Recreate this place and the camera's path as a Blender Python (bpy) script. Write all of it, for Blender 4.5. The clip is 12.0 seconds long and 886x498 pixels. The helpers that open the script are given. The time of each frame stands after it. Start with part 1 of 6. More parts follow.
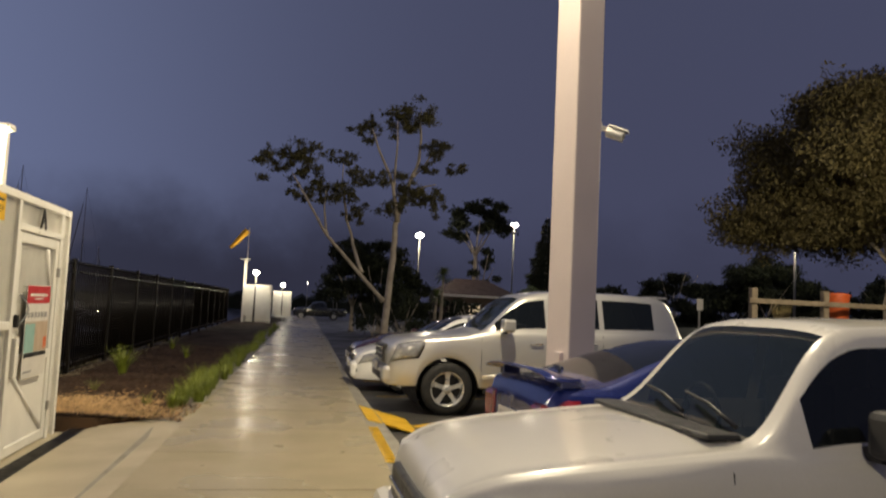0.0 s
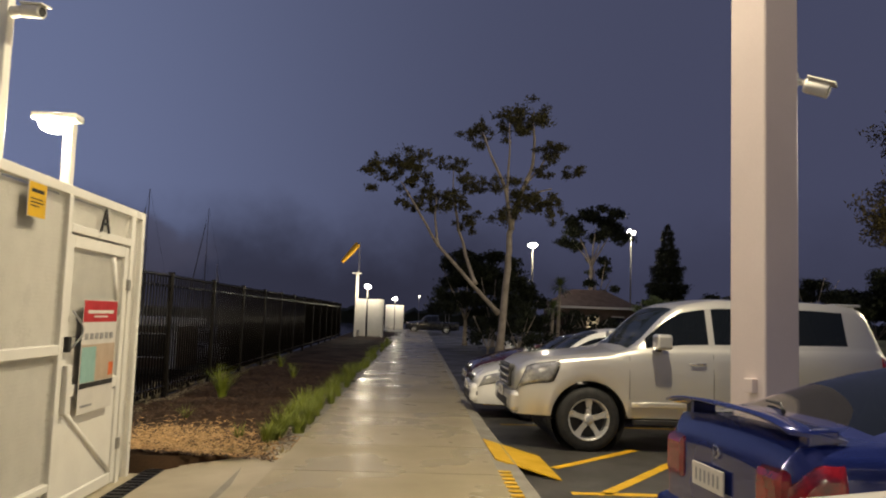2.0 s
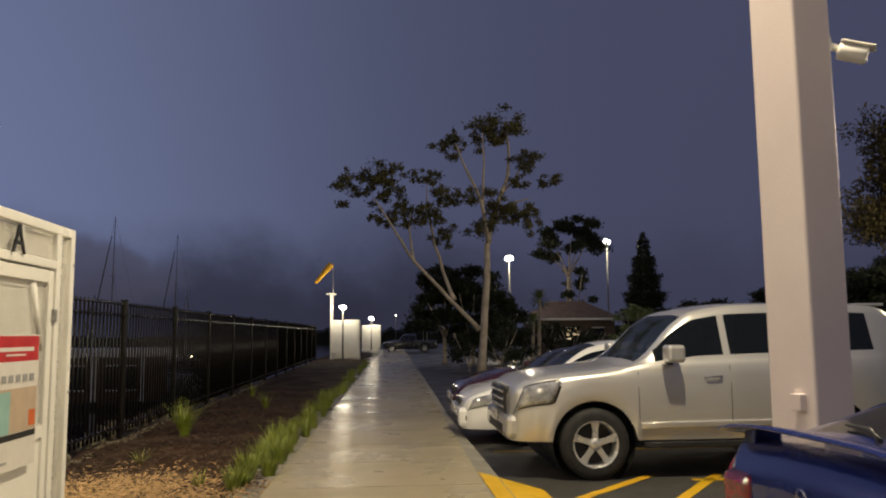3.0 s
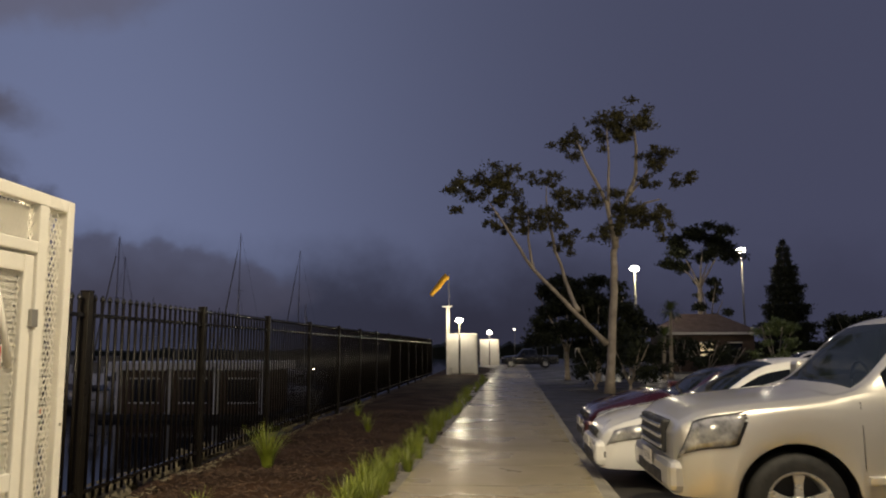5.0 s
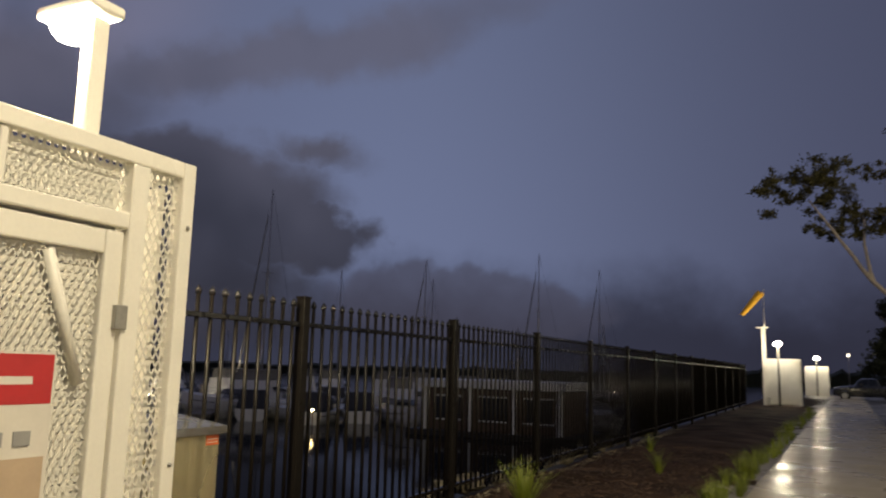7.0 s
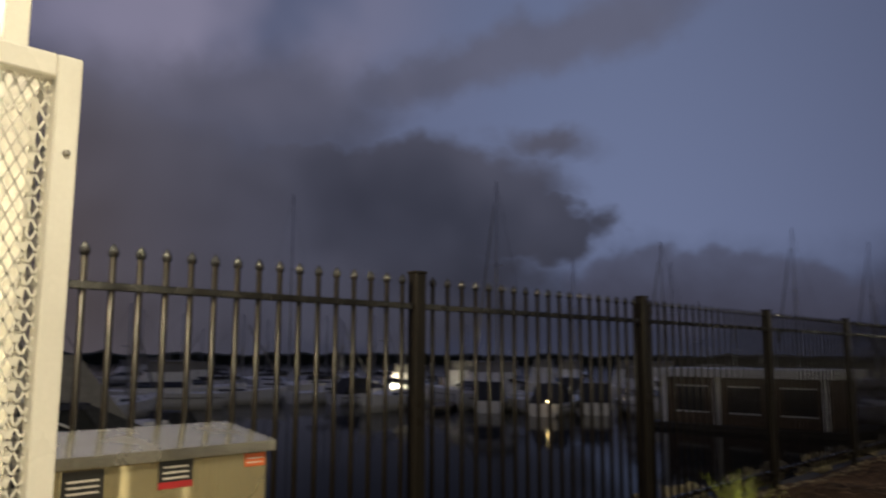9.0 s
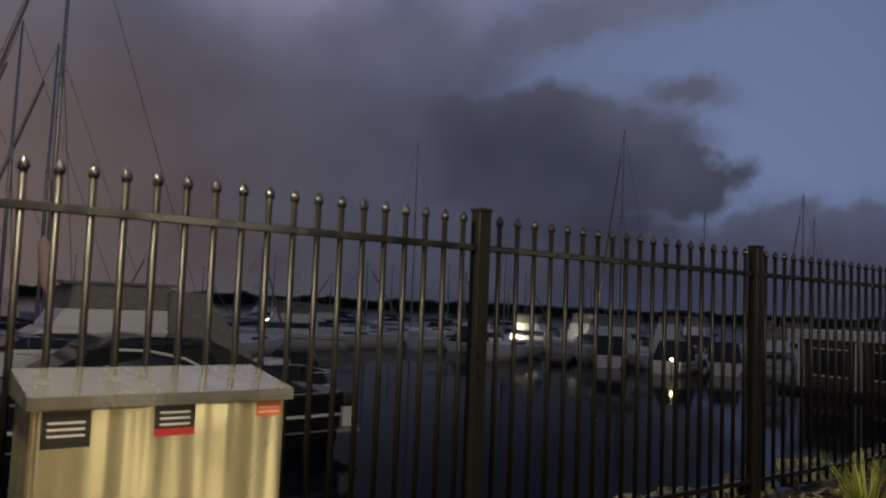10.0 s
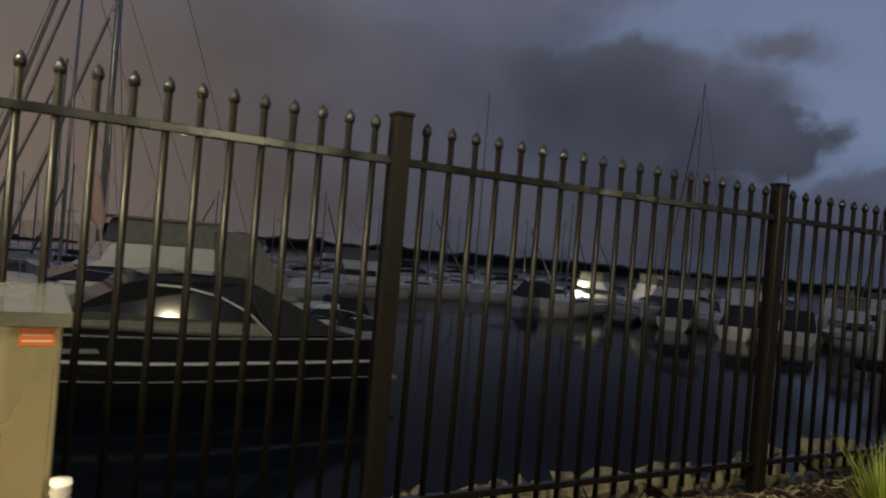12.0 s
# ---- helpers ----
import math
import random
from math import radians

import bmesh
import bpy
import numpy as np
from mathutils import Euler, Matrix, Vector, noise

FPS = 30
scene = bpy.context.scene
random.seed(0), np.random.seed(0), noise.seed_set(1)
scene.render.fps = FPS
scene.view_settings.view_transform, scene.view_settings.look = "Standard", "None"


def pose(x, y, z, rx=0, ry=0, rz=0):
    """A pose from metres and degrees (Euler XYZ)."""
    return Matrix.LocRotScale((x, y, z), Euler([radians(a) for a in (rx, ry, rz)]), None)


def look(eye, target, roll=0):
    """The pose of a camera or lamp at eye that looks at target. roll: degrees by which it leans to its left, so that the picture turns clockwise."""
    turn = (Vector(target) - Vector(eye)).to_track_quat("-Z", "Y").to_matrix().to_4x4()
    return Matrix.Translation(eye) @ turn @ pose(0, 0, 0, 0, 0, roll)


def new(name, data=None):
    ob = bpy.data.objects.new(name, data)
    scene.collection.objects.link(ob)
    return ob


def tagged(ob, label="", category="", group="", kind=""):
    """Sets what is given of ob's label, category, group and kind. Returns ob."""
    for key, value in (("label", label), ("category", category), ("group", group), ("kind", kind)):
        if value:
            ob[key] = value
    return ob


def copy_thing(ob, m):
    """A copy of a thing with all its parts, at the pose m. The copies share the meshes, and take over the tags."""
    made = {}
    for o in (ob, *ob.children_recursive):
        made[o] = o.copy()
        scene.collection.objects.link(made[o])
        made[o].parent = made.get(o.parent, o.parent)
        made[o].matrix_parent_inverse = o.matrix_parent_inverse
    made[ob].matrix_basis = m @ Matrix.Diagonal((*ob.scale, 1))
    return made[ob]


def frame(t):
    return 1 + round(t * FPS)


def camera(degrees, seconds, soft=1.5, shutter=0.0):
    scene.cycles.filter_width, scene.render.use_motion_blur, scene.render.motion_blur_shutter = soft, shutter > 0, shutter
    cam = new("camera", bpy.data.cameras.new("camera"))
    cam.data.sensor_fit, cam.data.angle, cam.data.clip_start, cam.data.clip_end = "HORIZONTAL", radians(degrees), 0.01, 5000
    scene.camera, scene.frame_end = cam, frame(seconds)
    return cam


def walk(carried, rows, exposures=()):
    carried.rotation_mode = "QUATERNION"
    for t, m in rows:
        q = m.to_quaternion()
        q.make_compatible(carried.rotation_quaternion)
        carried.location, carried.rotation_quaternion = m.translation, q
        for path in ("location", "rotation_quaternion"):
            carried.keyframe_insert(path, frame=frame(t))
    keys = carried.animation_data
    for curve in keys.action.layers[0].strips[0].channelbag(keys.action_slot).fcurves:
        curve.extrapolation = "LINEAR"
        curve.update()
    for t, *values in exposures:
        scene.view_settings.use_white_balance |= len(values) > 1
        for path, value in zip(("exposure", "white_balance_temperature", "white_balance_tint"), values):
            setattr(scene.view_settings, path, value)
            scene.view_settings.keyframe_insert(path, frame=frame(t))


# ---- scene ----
cam = camera(60.1, 12.0, soft=2.0, shutter=0.4)
PATH = [
    (0, (0.105, -0.266, 1.521), (0.485, 1.691, 1.674), 2.7),
    (0.5, (0.156, 0.136, 1.577), (0.506, 2.087, 1.838), 3.1),
    (1, (0.153, 0.647, 1.531), (0.336, 2.622, 1.787), 4.5),
    (1.5, (0.109, 1.108, 1.523), (0.19, 3.096, 1.722), 3.2),
    (2, (0.141, 1.604, 1.524), (0.236, 3.594, 1.698), 2.0),
    (2.5, (0.106, 2.119, 1.541), (0.227, 4.105, 1.737), -0.5),
    (2.7, (0.106, 2.336, 1.541), (0.266, 4.319, 1.748), -0.6),
    (4.3, (0.109, 4.146, 1.528), (0.224, 6.128, 1.773), 1),
    (4.5, (0.11, 4.348, 1.528), (0.094, 6.333, 1.774), 0.9),
    (5, (0.154, 4.843, 1.528), (0.01, 6.821, 1.787), -0.2),
    (5.5, (0.19, 5.404, 1.56), (-0.095, 7.363, 1.85), 1.8),
    (6, (0.208, 5.827, 1.532), (-0.226, 7.757, 1.829), 3.9),
    (6.5, (0.161, 6.301, 1.541), (-0.439, 8.181, 1.864), 1.8),
    (6.7, (0.141, 6.497, 1.541), (-0.610, 8.322, 1.869), 1.2),
    (8.5, (-0.01, 8.139, 1.538), (-1.134, 9.776, 1.778), 1.7),
    (9, (-0.119, 8.545, 1.549), (-1.506, 9.96, 1.822), 0.2),
    (9.5, (-0.202, 8.897, 1.555), (-1.805, 10.065, 1.816), -1.4),
    (10, (-0.277, 9.221, 1.536), (-1.887, 10.4, 1.674), 2.3),
    (10.5, (-0.29, 9.548, 1.501), (-1.98, 10.614, 1.585), 6.3),
    (11, (-0.395, 9.827, 1.469), (-2.109, 10.857, 1.521), 7.2),
    (11.5, (-0.511, 10.123, 1.447), (-2.212, 11.175, 1.467), 5.0),
    (12, (-0.523, 10.441, 1.448), (-2.239, 11.469, 1.454), 4.8),
]
walk(cam, [(t, look(eye, aim, roll)) for t, eye, aim, roll in PATH],
     exposures=((0, 0.0, 6500, 10), (2.5, 0.0, 6500, 10), (5.5, 0.0, 6720, 9), (9.0, 0.0, 6550, 6), (9.5, 0.05, 6000, 8), (10.5, 0.15, 6650, 2), (11.0, 0.25, 6500, -1), (12, 0.2, 6650, -3)))


# ---- world: overcast dusk with a dark cloud bank over the water ----
def build_world():
    w = bpy.data.worlds.new("dusk")
    scene.world = w
    w.use_nodes = True
    nt = w.node_tree
    nd, lk = nt.nodes, nt.links
    nd.clear()
    out, bg = nd.new("ShaderNodeOutputWorld"), nd.new("ShaderNodeBackground")
    lk.new(bg.outputs[0], out.inputs[0])

    def val(x, sock):
        if isinstance(x, (int, float)):
            sock.default_value = x
        else:
            lk.new(x, sock)

    def m(op, a, b=0.0, c=0.0):
        n = nd.new("ShaderNodeMath")
        n.operation = op
        val(a, n.inputs[0]), val(b, n.inputs[1]), val(c, n.inputs[2])
        return n.outputs[0]

    def smooth(x, lo, hi):
        n = nd.new("ShaderNodeMapRange")
        n.interpolation_type = "SMOOTHSTEP"
        val(x, n.inputs[0])
        n.inputs[1].default_value, n.inputs[2].default_value = lo, hi
        return n.outputs[0]

    def mix(f, a, b):
        n = nd.new("ShaderNodeMix")
        n.data_type = "RGBA"
        val(f, n.inputs[0])
        for x, sock in ((a, n.inputs[6]), (b, n.inputs[7])):
            if isinstance(x, tuple):
                sock.default_value = (*x, 1)
            else:
                lk.new(x, sock)
        return n.outputs[2]

    co = nd.new("ShaderNodeTexCoord").outputs["Generated"]
    sep = nd.new("ShaderNodeSeparateXYZ")
    lk.new(co, sep.inputs[0])
    # azimuth to the left of straight ahead and elevation, in degrees
    az = m("MULTIPLY", m("ARCTAN2", m("MULTIPLY", sep.outputs[0], -1), sep.outputs[1]), 57.2958)
    el = m("MULTIPLY", m("ARCSINE", sep.outputs[2]), 57.2958)

    def noise_at(scale, detail=5.0, rough=0.55):
        n = nd.new("ShaderNodeTexNoise")
        n.inputs["Scale"].default_value, n.inputs["Detail"].default_value, n.inputs["Roughness"].default_value = scale, detail, rough
        lk.new(co, n.inputs["Vector"])
        s = nd.new("ShaderNodeSeparateColor")
        lk.new(n.outputs["Color"], s.inputs[0])
        return s.outputs[0], s.outputs[1], n.outputs["Fac"]

    wx, wy, wf = noise_at(11.0)
    bx, by, bf = noise_at(3.2, 3.0)
    az2 = m("ADD", az, m("ADD", m("MULTIPLY_ADD", wx, 9.0, -4.5), m("MULTIPLY_ADD", bx, 5.0, -2.5)))
    el2 = m("ADD", el, m("ADD", m("MULTIPLY_ADD", wy, 5.5, -2.75), m("MULTIPLY_ADD", by, 3.0, -1.5)))

    def blob(a, e, ra, re, soft=0.35, tilt=0.0):
        """A soft ellipse of cloud at azimuth a and elevation e."""
        da, de = m("SUBTRACT", az2, a), m("SUBTRACT", el2, e)
        c, s = math.cos(radians(tilt)), math.sin(radians(tilt))
        p = m("DIVIDE", m("ADD", m("MULTIPLY", da, c), m("MULTIPLY", de, s)), ra)
        q = m("DIVIDE", m("SUBTRACT", m("MULTIPLY", de, c), m("MULTIPLY", da, s)), re)
        d = m("SQRT", m("ADD", m("MULTIPLY", p, p), m("MULTIPLY", q, q)))
        n = nd.new("ShaderNodeMapRange")
        n.interpolation_type = "SMOOTHSTEP"
        lk.new(d, n.inputs[0])
        n.inputs[1].default_value, n.inputs[2].default_value = 1.0 + soft * 0.4, 1.0 - soft
        return n.outputs[0]

    # clear dusk sky: brightest blue ahead to the left, deeper to the right
    glow = m("POWER", smooth(m("ABSOLUTE", m("SUBTRACT", az, 33.0)), 85.0, 0.0), 3.6)
    high = smooth(el, 4.0, 34.0)
    clear = mix(glow, SKY_DIM, SKY_LIT)
    clear = mix(m("MULTIPLY", high, 0.30), clear, SKY_TOP)
    # low violet bank along the horizon
    clear = mix(m("MULTIPLY", smooth(el2, 9.5, 2.5), m("MULTIPLY_ADD", smooth(az, -24.0, 4.0), 0.50, 0.36)), clear, SKY_LOW)
    # grey-violet veil high up on the left
    veil = m("MULTIPLY", m("MULTIPLY", smooth(bf, 0.32, 0.62), smooth(az, 38.0, 62.0)), smooth(el, 14.0, 22.0))
    clear = mix(m("MULTIPLY", veil, 0.85), clear, SKY_VEIL)
    # the dark bank to the left, its shoulder, the long band above and a wisp
    mask = blob(81, 8, 34, 14.0, 0.30)
    for args in ((52, 9.6, 18.0, 6.4, 0.20, -6), (38, 9.0, 6.0, 3.0, 0.25, 5), (50, 5.0, 15, 5.0, 0.3), (39, 22.2, 23, 2.6, 0.7, -15), (61, 16.0, 15, 6.0, 0.45, -12),
                 (97, 20, 20, 14, 0.6), (37, 15.2, 4.5, 1.3, 0.9, 6)):
        mask = m("MAXIMUM", mask, m("MULTIPLY", blob(*args), 0.78 if args[1] > 15.5 and args[0] < 90 else 0.95))
    fringe = m("MULTIPLY", blob(25, 4.2, 11, 3.3, 0.22), 0.62)
    rag = m("ADD", m("MULTIPLY", smooth(bf, 0.36, 0.70), 0.45), m("MULTIPLY", smooth(el, 9.0, 24.0), 0.72))
    tone = mix(rag, CLOUD_DARK, CLOUD_MID)
    # the town's warm glow low on the left side of the bank
    warm = m("MULTIPLY", smooth(az, 54.0, 100.0), smooth(el, 32.0, 4.0))
    tone = mix(m("MULTIPLY", warm, 0.9), tone, CLOUD_WARM)
    sky = mix(fringe, clear, CLOUD_EDGE)
    sky = mix(m("MULTIPLY", mask, 0.95), sky, tone)
    # below the horizon
    sky = mix(smooth(el, 0.0, -3.0), sky, (0.012, 0.012, 0.016))
    lk.new(sky, bg.inputs[0])
    bg.inputs[1].default_value = SKY_STRENGTH


SKY_STRENGTH = 1.0
SKY_LIT, SKY_DIM, SKY_TOP = (0.150, 0.180, 0.315), (0.058, 0.062, 0.112), (0.060, 0.070, 0.120)
SKY_LOW, SKY_VEIL, CLOUD_EDGE = (0.019, 0.018, 0.030), (0.240, 0.222, 0.325), (0.062, 0.060, 0.092)
CLOUD_DARK, CLOUD_MID, CLOUD_WARM = (0.026, 0.0255, 0.037), (0.112, 0.110, 0.160), (0.190, 0.135, 0.112)
build_world()
LAMP_COLOUR = (1.0, 0.85, 0.58)
LAMP_Z, MAST_TOP = 3.33, 4.39


def spot(name, place, watts, radius=0.12, colour=LAMP_COLOUR):
    d = bpy.data.lights.new(name, "POINT")
    d.energy, d.shadow_soft_size, d.color = watts, radius, colour
    ob = new(name, d)
    ob.location = place
    return ob


# lamps over the footpath, the car park and the far gate
spot("gate_light", (-3.47, 9.36, LAMP_Z - 0.13 + 0.06), 560)
spot("gate_light_far", (-2.2, 50.2, 3.2), 140)
spot("gate_light_end", (-0.8, 78.9, 3.1), 160)
spot("street_light", (10.4, 63.3, 7.5), 800)
spot("street_light_mid", (23.3, 79.4, 10.8), 1400)
spot("street_light_side", (43.5, 60.0, 9.3), 1600)
spot("pontoon_light", (-59.05, 61.5, -1.4), 420, 0.2)
spot("pontoon_light", (-47.5, 61.6, -1.2), 420, 0.2)
# flood lamp on the car park column, out of view above
spot("column_flood", (2.35, 7.6, 8.6), 3300, 0.2)
# unseen lamp added behind the walker, to light column and bonnets
spot("unseen_light_back", (-3.2, -8.0, 5.9), 1500)
# unseen lamp added right of the view, to brighten the spreading tree
spot("unseen_light_right", (20.0, 18.0, 7.4), 5000)


# ---- materials ----
def material(name, colour, rough=0.6, metal=0.0, scale=8.0, vary=0.25, bump=0.0, fine=60.0, colour2=None, island=0.0, coat=0.0, spec=0.5, rough_vary=0.12):
    """A surface with broad stains and fine grain. vary: how far the tone wanders; colour2: what it wanders to."""
    mt = bpy.data.materials.new(name)
    mt.use_nodes = True
    nt = mt.node_tree
    nd, lk = nt.nodes, nt.links
    b = nd["Principled BSDF"]
    b.inputs["Metallic"].default_value = metal
    b.inputs["Specular IOR Level"].default_value = spec
    b.inputs["Coat Weight"].default_value = coat
    b.inputs["Coat Roughness"].default_value = 0.06
    co = nd.new("ShaderNodeTexCoord").outputs["Object"]

    def tex(s, detail):
        n = nd.new("ShaderNodeTexNoise")
        n.inputs["Scale"].default_value, n.inputs["Detail"].default_value = s, detail
        lk.new(co, n.inputs["Vector"])
        return n.outputs["Fac"]

    big, small = tex(scale, 4.0), tex(fine, 3.0)
    mixn = nd.new("ShaderNodeMix")
    mixn.data_type = "RGBA"
    c2 = colour2 or tuple(c * (1 - vary) for c in colour)
    mixn.inputs[6].default_value, mixn.inputs[7].default_value = (*colour, 1), (*c2, 1)
    add = nd.new("ShaderNodeMath")
    add.operation = "MULTIPLY_ADD"
    add.inputs[1].default_value, add.inputs[2].default_value = 0.45, 0.0
    lk.new(small, add.inputs[0])
    f = nd.new("ShaderNodeMath")
    f.operation = "MULTIPLY_ADD"
    lk.new(big, f.inputs[0])
    f.inputs[1].default_value = 1.1
    lk.new(add.outputs[0], f.inputs[2])
    r = nd.new("ShaderNodeMapRange")
    lk.new(f.outputs[0], r.inputs[0])
    r.inputs[1].default_value, r.inputs[2].default_value = 0.5, 1.05
    lk.new(r.outputs[0], mixn.inputs[0])
    col = mixn.outputs[2]
    if island:
        inf = nd.new("ShaderNodeObjectInfo")
        geo = nd.new("ShaderNodeNewGeometry")
        sm = nd.new("ShaderNodeMath")
        sm.operation = "ADD"
        lk.new(inf.outputs["Random"], sm.inputs[0])
        lk.new(geo.outputs["Random Per Island"], sm.inputs[1])
        rr = nd.new("ShaderNodeMapRange")
        lk.new(sm.outputs[0], rr.inputs[0])
        rr.inputs[1].default_value, rr.inputs[2].default_value = 0.0, 2.0
        rr.inputs[3].default_value, rr.inputs[4].default_value = 1 - island, 1 + island
        hsv = nd.new("ShaderNodeHueSaturation")
        lk.new(rr.outputs[0], hsv.inputs["Value"])
        lk.new(col, hsv.inputs["Color"])
        col = hsv.outputs[0]
    lk.new(col, b.inputs["Base Color"])
    ro = nd.new("ShaderNodeMapRange")
    lk.new(big, ro.inputs[0])
    ro.inputs[1].default_value, ro.inputs[2].default_value = 0.3, 0.7
    ro.inputs[3].default_value, ro.inputs[4].default_value = max(0.02, rough - rough_vary), min(1.0, rough + rough_vary)
    lk.new(ro.outputs[0], b.inputs["Roughness"])
    if bump:
        bn = nd.new("ShaderNodeBump")
        bn.inputs["Strength"].default_value, bn.inputs["Distance"].default_value = bump, 0.01
        lk.new(f.outputs[0], bn.inputs["Height"])
        lk.new(bn.outputs[0], b.inputs["Normal"])
    return mt


def emitter(name, colour, strength):
    mt = bpy.data.materials.new(name)
    mt.use_nodes = True
    b = mt.node_tree.nodes["Principled BSDF"]
    b.inputs["Base Color"].default_value = (*colour, 1)
    b.inputs["Emission Color"].default_value = (*colour, 1)
    b.inputs["Emission Strength"].default_value = strength
    return mt


def glassy(name, colour, rough=0.03, alpha=1.0):
    """Dark tinted glazing: a thin pane that lets some light through."""
    mt = bpy.data.materials.new(name)
    mt.use_nodes = True
    nt = mt.node_tree
    b = nt.nodes["Principled BSDF"]
    b.inputs["Base Color"].default_value = (*colour, 1)
    b.inputs["Roughness"].default_value = rough
    b.inputs["Alpha"].default_value = alpha
    b.inputs["Specular IOR Level"].default_value = 0.6
    return mt


def brushed(name, colour, rough):
    """Brushed sheet metal: long fine scratches along the sheet, slightly wavy."""
    mt = material(name, colour, rough, metal=0.75, scale=1.2, vary=0.12, bump=0.0)
    nt = mt.node_tree
    b = nt.nodes["Principled BSDF"]
    tc, mp, n, bn = [nt.nodes.new(k) for k in ("ShaderNodeTexCoord", "ShaderNodeMapping", "ShaderNodeTexNoise", "ShaderNodeBump")]
    mp.inputs["Scale"].default_value = (3.0, 1.8, 0.10)
    n.inputs["Scale"].default_value, n.inputs["Detail"].default_value = 2.2, 2.0
    nt.links.new(tc.outputs["Object"], mp.inputs[0])
    nt.links.new(mp.outputs[0], n.inputs["Vector"])
    nt.links.new(n.outputs["Fac"], bn.inputs["Height"])
    bn.inputs["Strength"].default_value, bn.inputs["Distance"].default_value = 0.8, 0.035
    nt.links.new(bn.outputs[0], b.inputs["Normal"])
    tg = nt.nodes.new("ShaderNodeTangent")
    tg.direction_type, tg.axis = "RADIAL", "Z"
    nt.links.new(tg.outputs[0], b.inputs["Tangent"])
    b.inputs["Anisotropic"].default_value, b.inputs["Anisotropic Rotation"].default_value = 0.92, 0.25
    return mt


M_CONCRETE = material("wet_concrete", (0.40, 0.34, 0.205), 0.31, scale=0.9, vary=0.28, bump=0.12, fine=45, island=0.06, rough_vary=0.15)
M_PAD = material("pad_concrete", (0.46, 0.40, 0.28), 0.42, scale=1.2, vary=0.25, bump=0.15, fine=60)
M_KERB = material("kerb_concrete", (0.30, 0.275, 0.22), 0.6, scale=3, vary=0.35, bump=0.2)
M_ASPHALT = material("wet_asphalt", (0.070, 0.066, 0.060), 0.48, scale=0.7, vary=0.45, bump=0.55, fine=140, rough_vary=0.2)
M_MULCH = material("bark_mulch", (0.052, 0.027, 0.012), 0.9, scale=1.1, colour2=(0.012, 0.008, 0.005), bump=1.0, fine=55, spec=0.12)
M_CHIP = material("mulch_chip", (0.34, 0.21, 0.09), 0.85, scale=12, vary=0.5, bump=0.3, island=0.5)
M_CHIP_DARK = material("dark_mulch_chip", (0.066, 0.034, 0.014), 0.8, scale=12, vary=0.6, bump=0.3, island=0.6)
M_GRASS = material("strappy_leaf", (0.19, 0.23, 0.025), 0.5, scale=10, vary=0.4, island=0.45)
M_STRAW = material("dry_leaf", (0.30, 0.23, 0.09), 0.7, scale=10, vary=0.4, island=0.4)
M_FENCE = material("black_powder_coat", (0.0095, 0.0078, 0.0062), 0.38, scale=6, vary=0.4, bump=0.05, spec=0.18)
M_RAIL = material("black_gloss_rail", (0.0065, 0.006, 0.0055), 0.24, scale=6, vary=0.4, bump=0.04, spec=0.5)
M_BLACKCAP = material("black_plastic_cap", (0.010, 0.010, 0.011), 0.22, scale=20, vary=0.2)
M_WHITE = material("white_powder_coat", (0.78, 0.76, 0.70), 0.38, scale=2.5, vary=0.12, bump=0.03)
M_MESHP = material("white_mesh", (0.76, 0.74, 0.68), 0.45, scale=6, vary=0.15)
M_POST = material("painted_steel_post", (0.72, 0.63, 0.61), 0.42, scale=1.2, vary=0.12, bump=0.04)
M_YELLOW = material("yellow_paint", (0.72, 0.43, 0.012), 0.5, scale=3, vary=0.25, bump=0.2, fine=90)
M_DARK = material("dark_rubber", (0.018, 0.018, 0.018), 0.7, scale=10, vary=0.4, bump=0.2)
M_GALV = material("galvanised_steel", (0.42, 0.41, 0.38), 0.38, metal=0.75, scale=5, vary=0.3, bump=0.04)
M_POLE = material("weathered_lamp_pole", (0.20, 0.195, 0.18), 0.6, metal=0.2, scale=3, vary=0.3)
# the lamps' yellow cast is put into the steel's base colour
M_CABINET = brushed("brushed_stainless", (0.60, 0.53, 0.33), 0.26)
M_LID = material("stainless_lid", (0.56, 0.54, 0.48), 0.22, metal=0.9, scale=4, vary=0.4, bump=0.08)
M_BARK = material("pale_bark", (0.42, 0.36, 0.29), 0.8, scale=3, vary=0.5, bump=0.6, fine=25)
# olive leaf with lamp light put into its colour, for the spreading tree
M_LEAF_LIT = material("lit_olive_leaf", (0.115, 0.095, 0.038), 0.65, scale=0.7, vary=0.5, island=0.35, spec=0.2)
M_LEAF = material("gum_leaf", (0.080, 0.074, 0.032), 0.7, scale=0.7, vary=0.5, island=0.25, spec=0.2)
M_LEAF_DARK = material("dark_leaf", (0.026, 0.032, 0.016), 0.7, scale=0.7, vary=0.5, island=0.25, spec=0.2)
M_LEAF_BRIGHT = material("palm_leaf", (0.13, 0.17, 0.05), 0.5, scale=3, vary=0.4, island=0.35)
M_WATER = material("harbour_water", (0.004, 0.007, 0.011), 0.08, scale=0.6, vary=0.3, bump=0.2, fine=3.0, rough_vary=0.04, spec=0.03)
M_WATER.node_tree.nodes["Principled BSDF"].inputs["IOR"].default_value = 1.33
M_ROCK = material("bank_rock", (0.16, 0.135, 0.085), 0.8, scale=3, vary=0.5, bump=0.8, fine=20, island=0.35)
M_EARTH = material("earth", (0.05, 0.045, 0.035), 0.95, scale=0.6, vary=0.4, bump=0.5)
M_LAMP = emitter("lamp_glow", (1.0, 0.92, 0.74), 45)
M_RED = material("red_print", (0.46, 0.022, 0.028), 0.45, scale=6, vary=0.15)
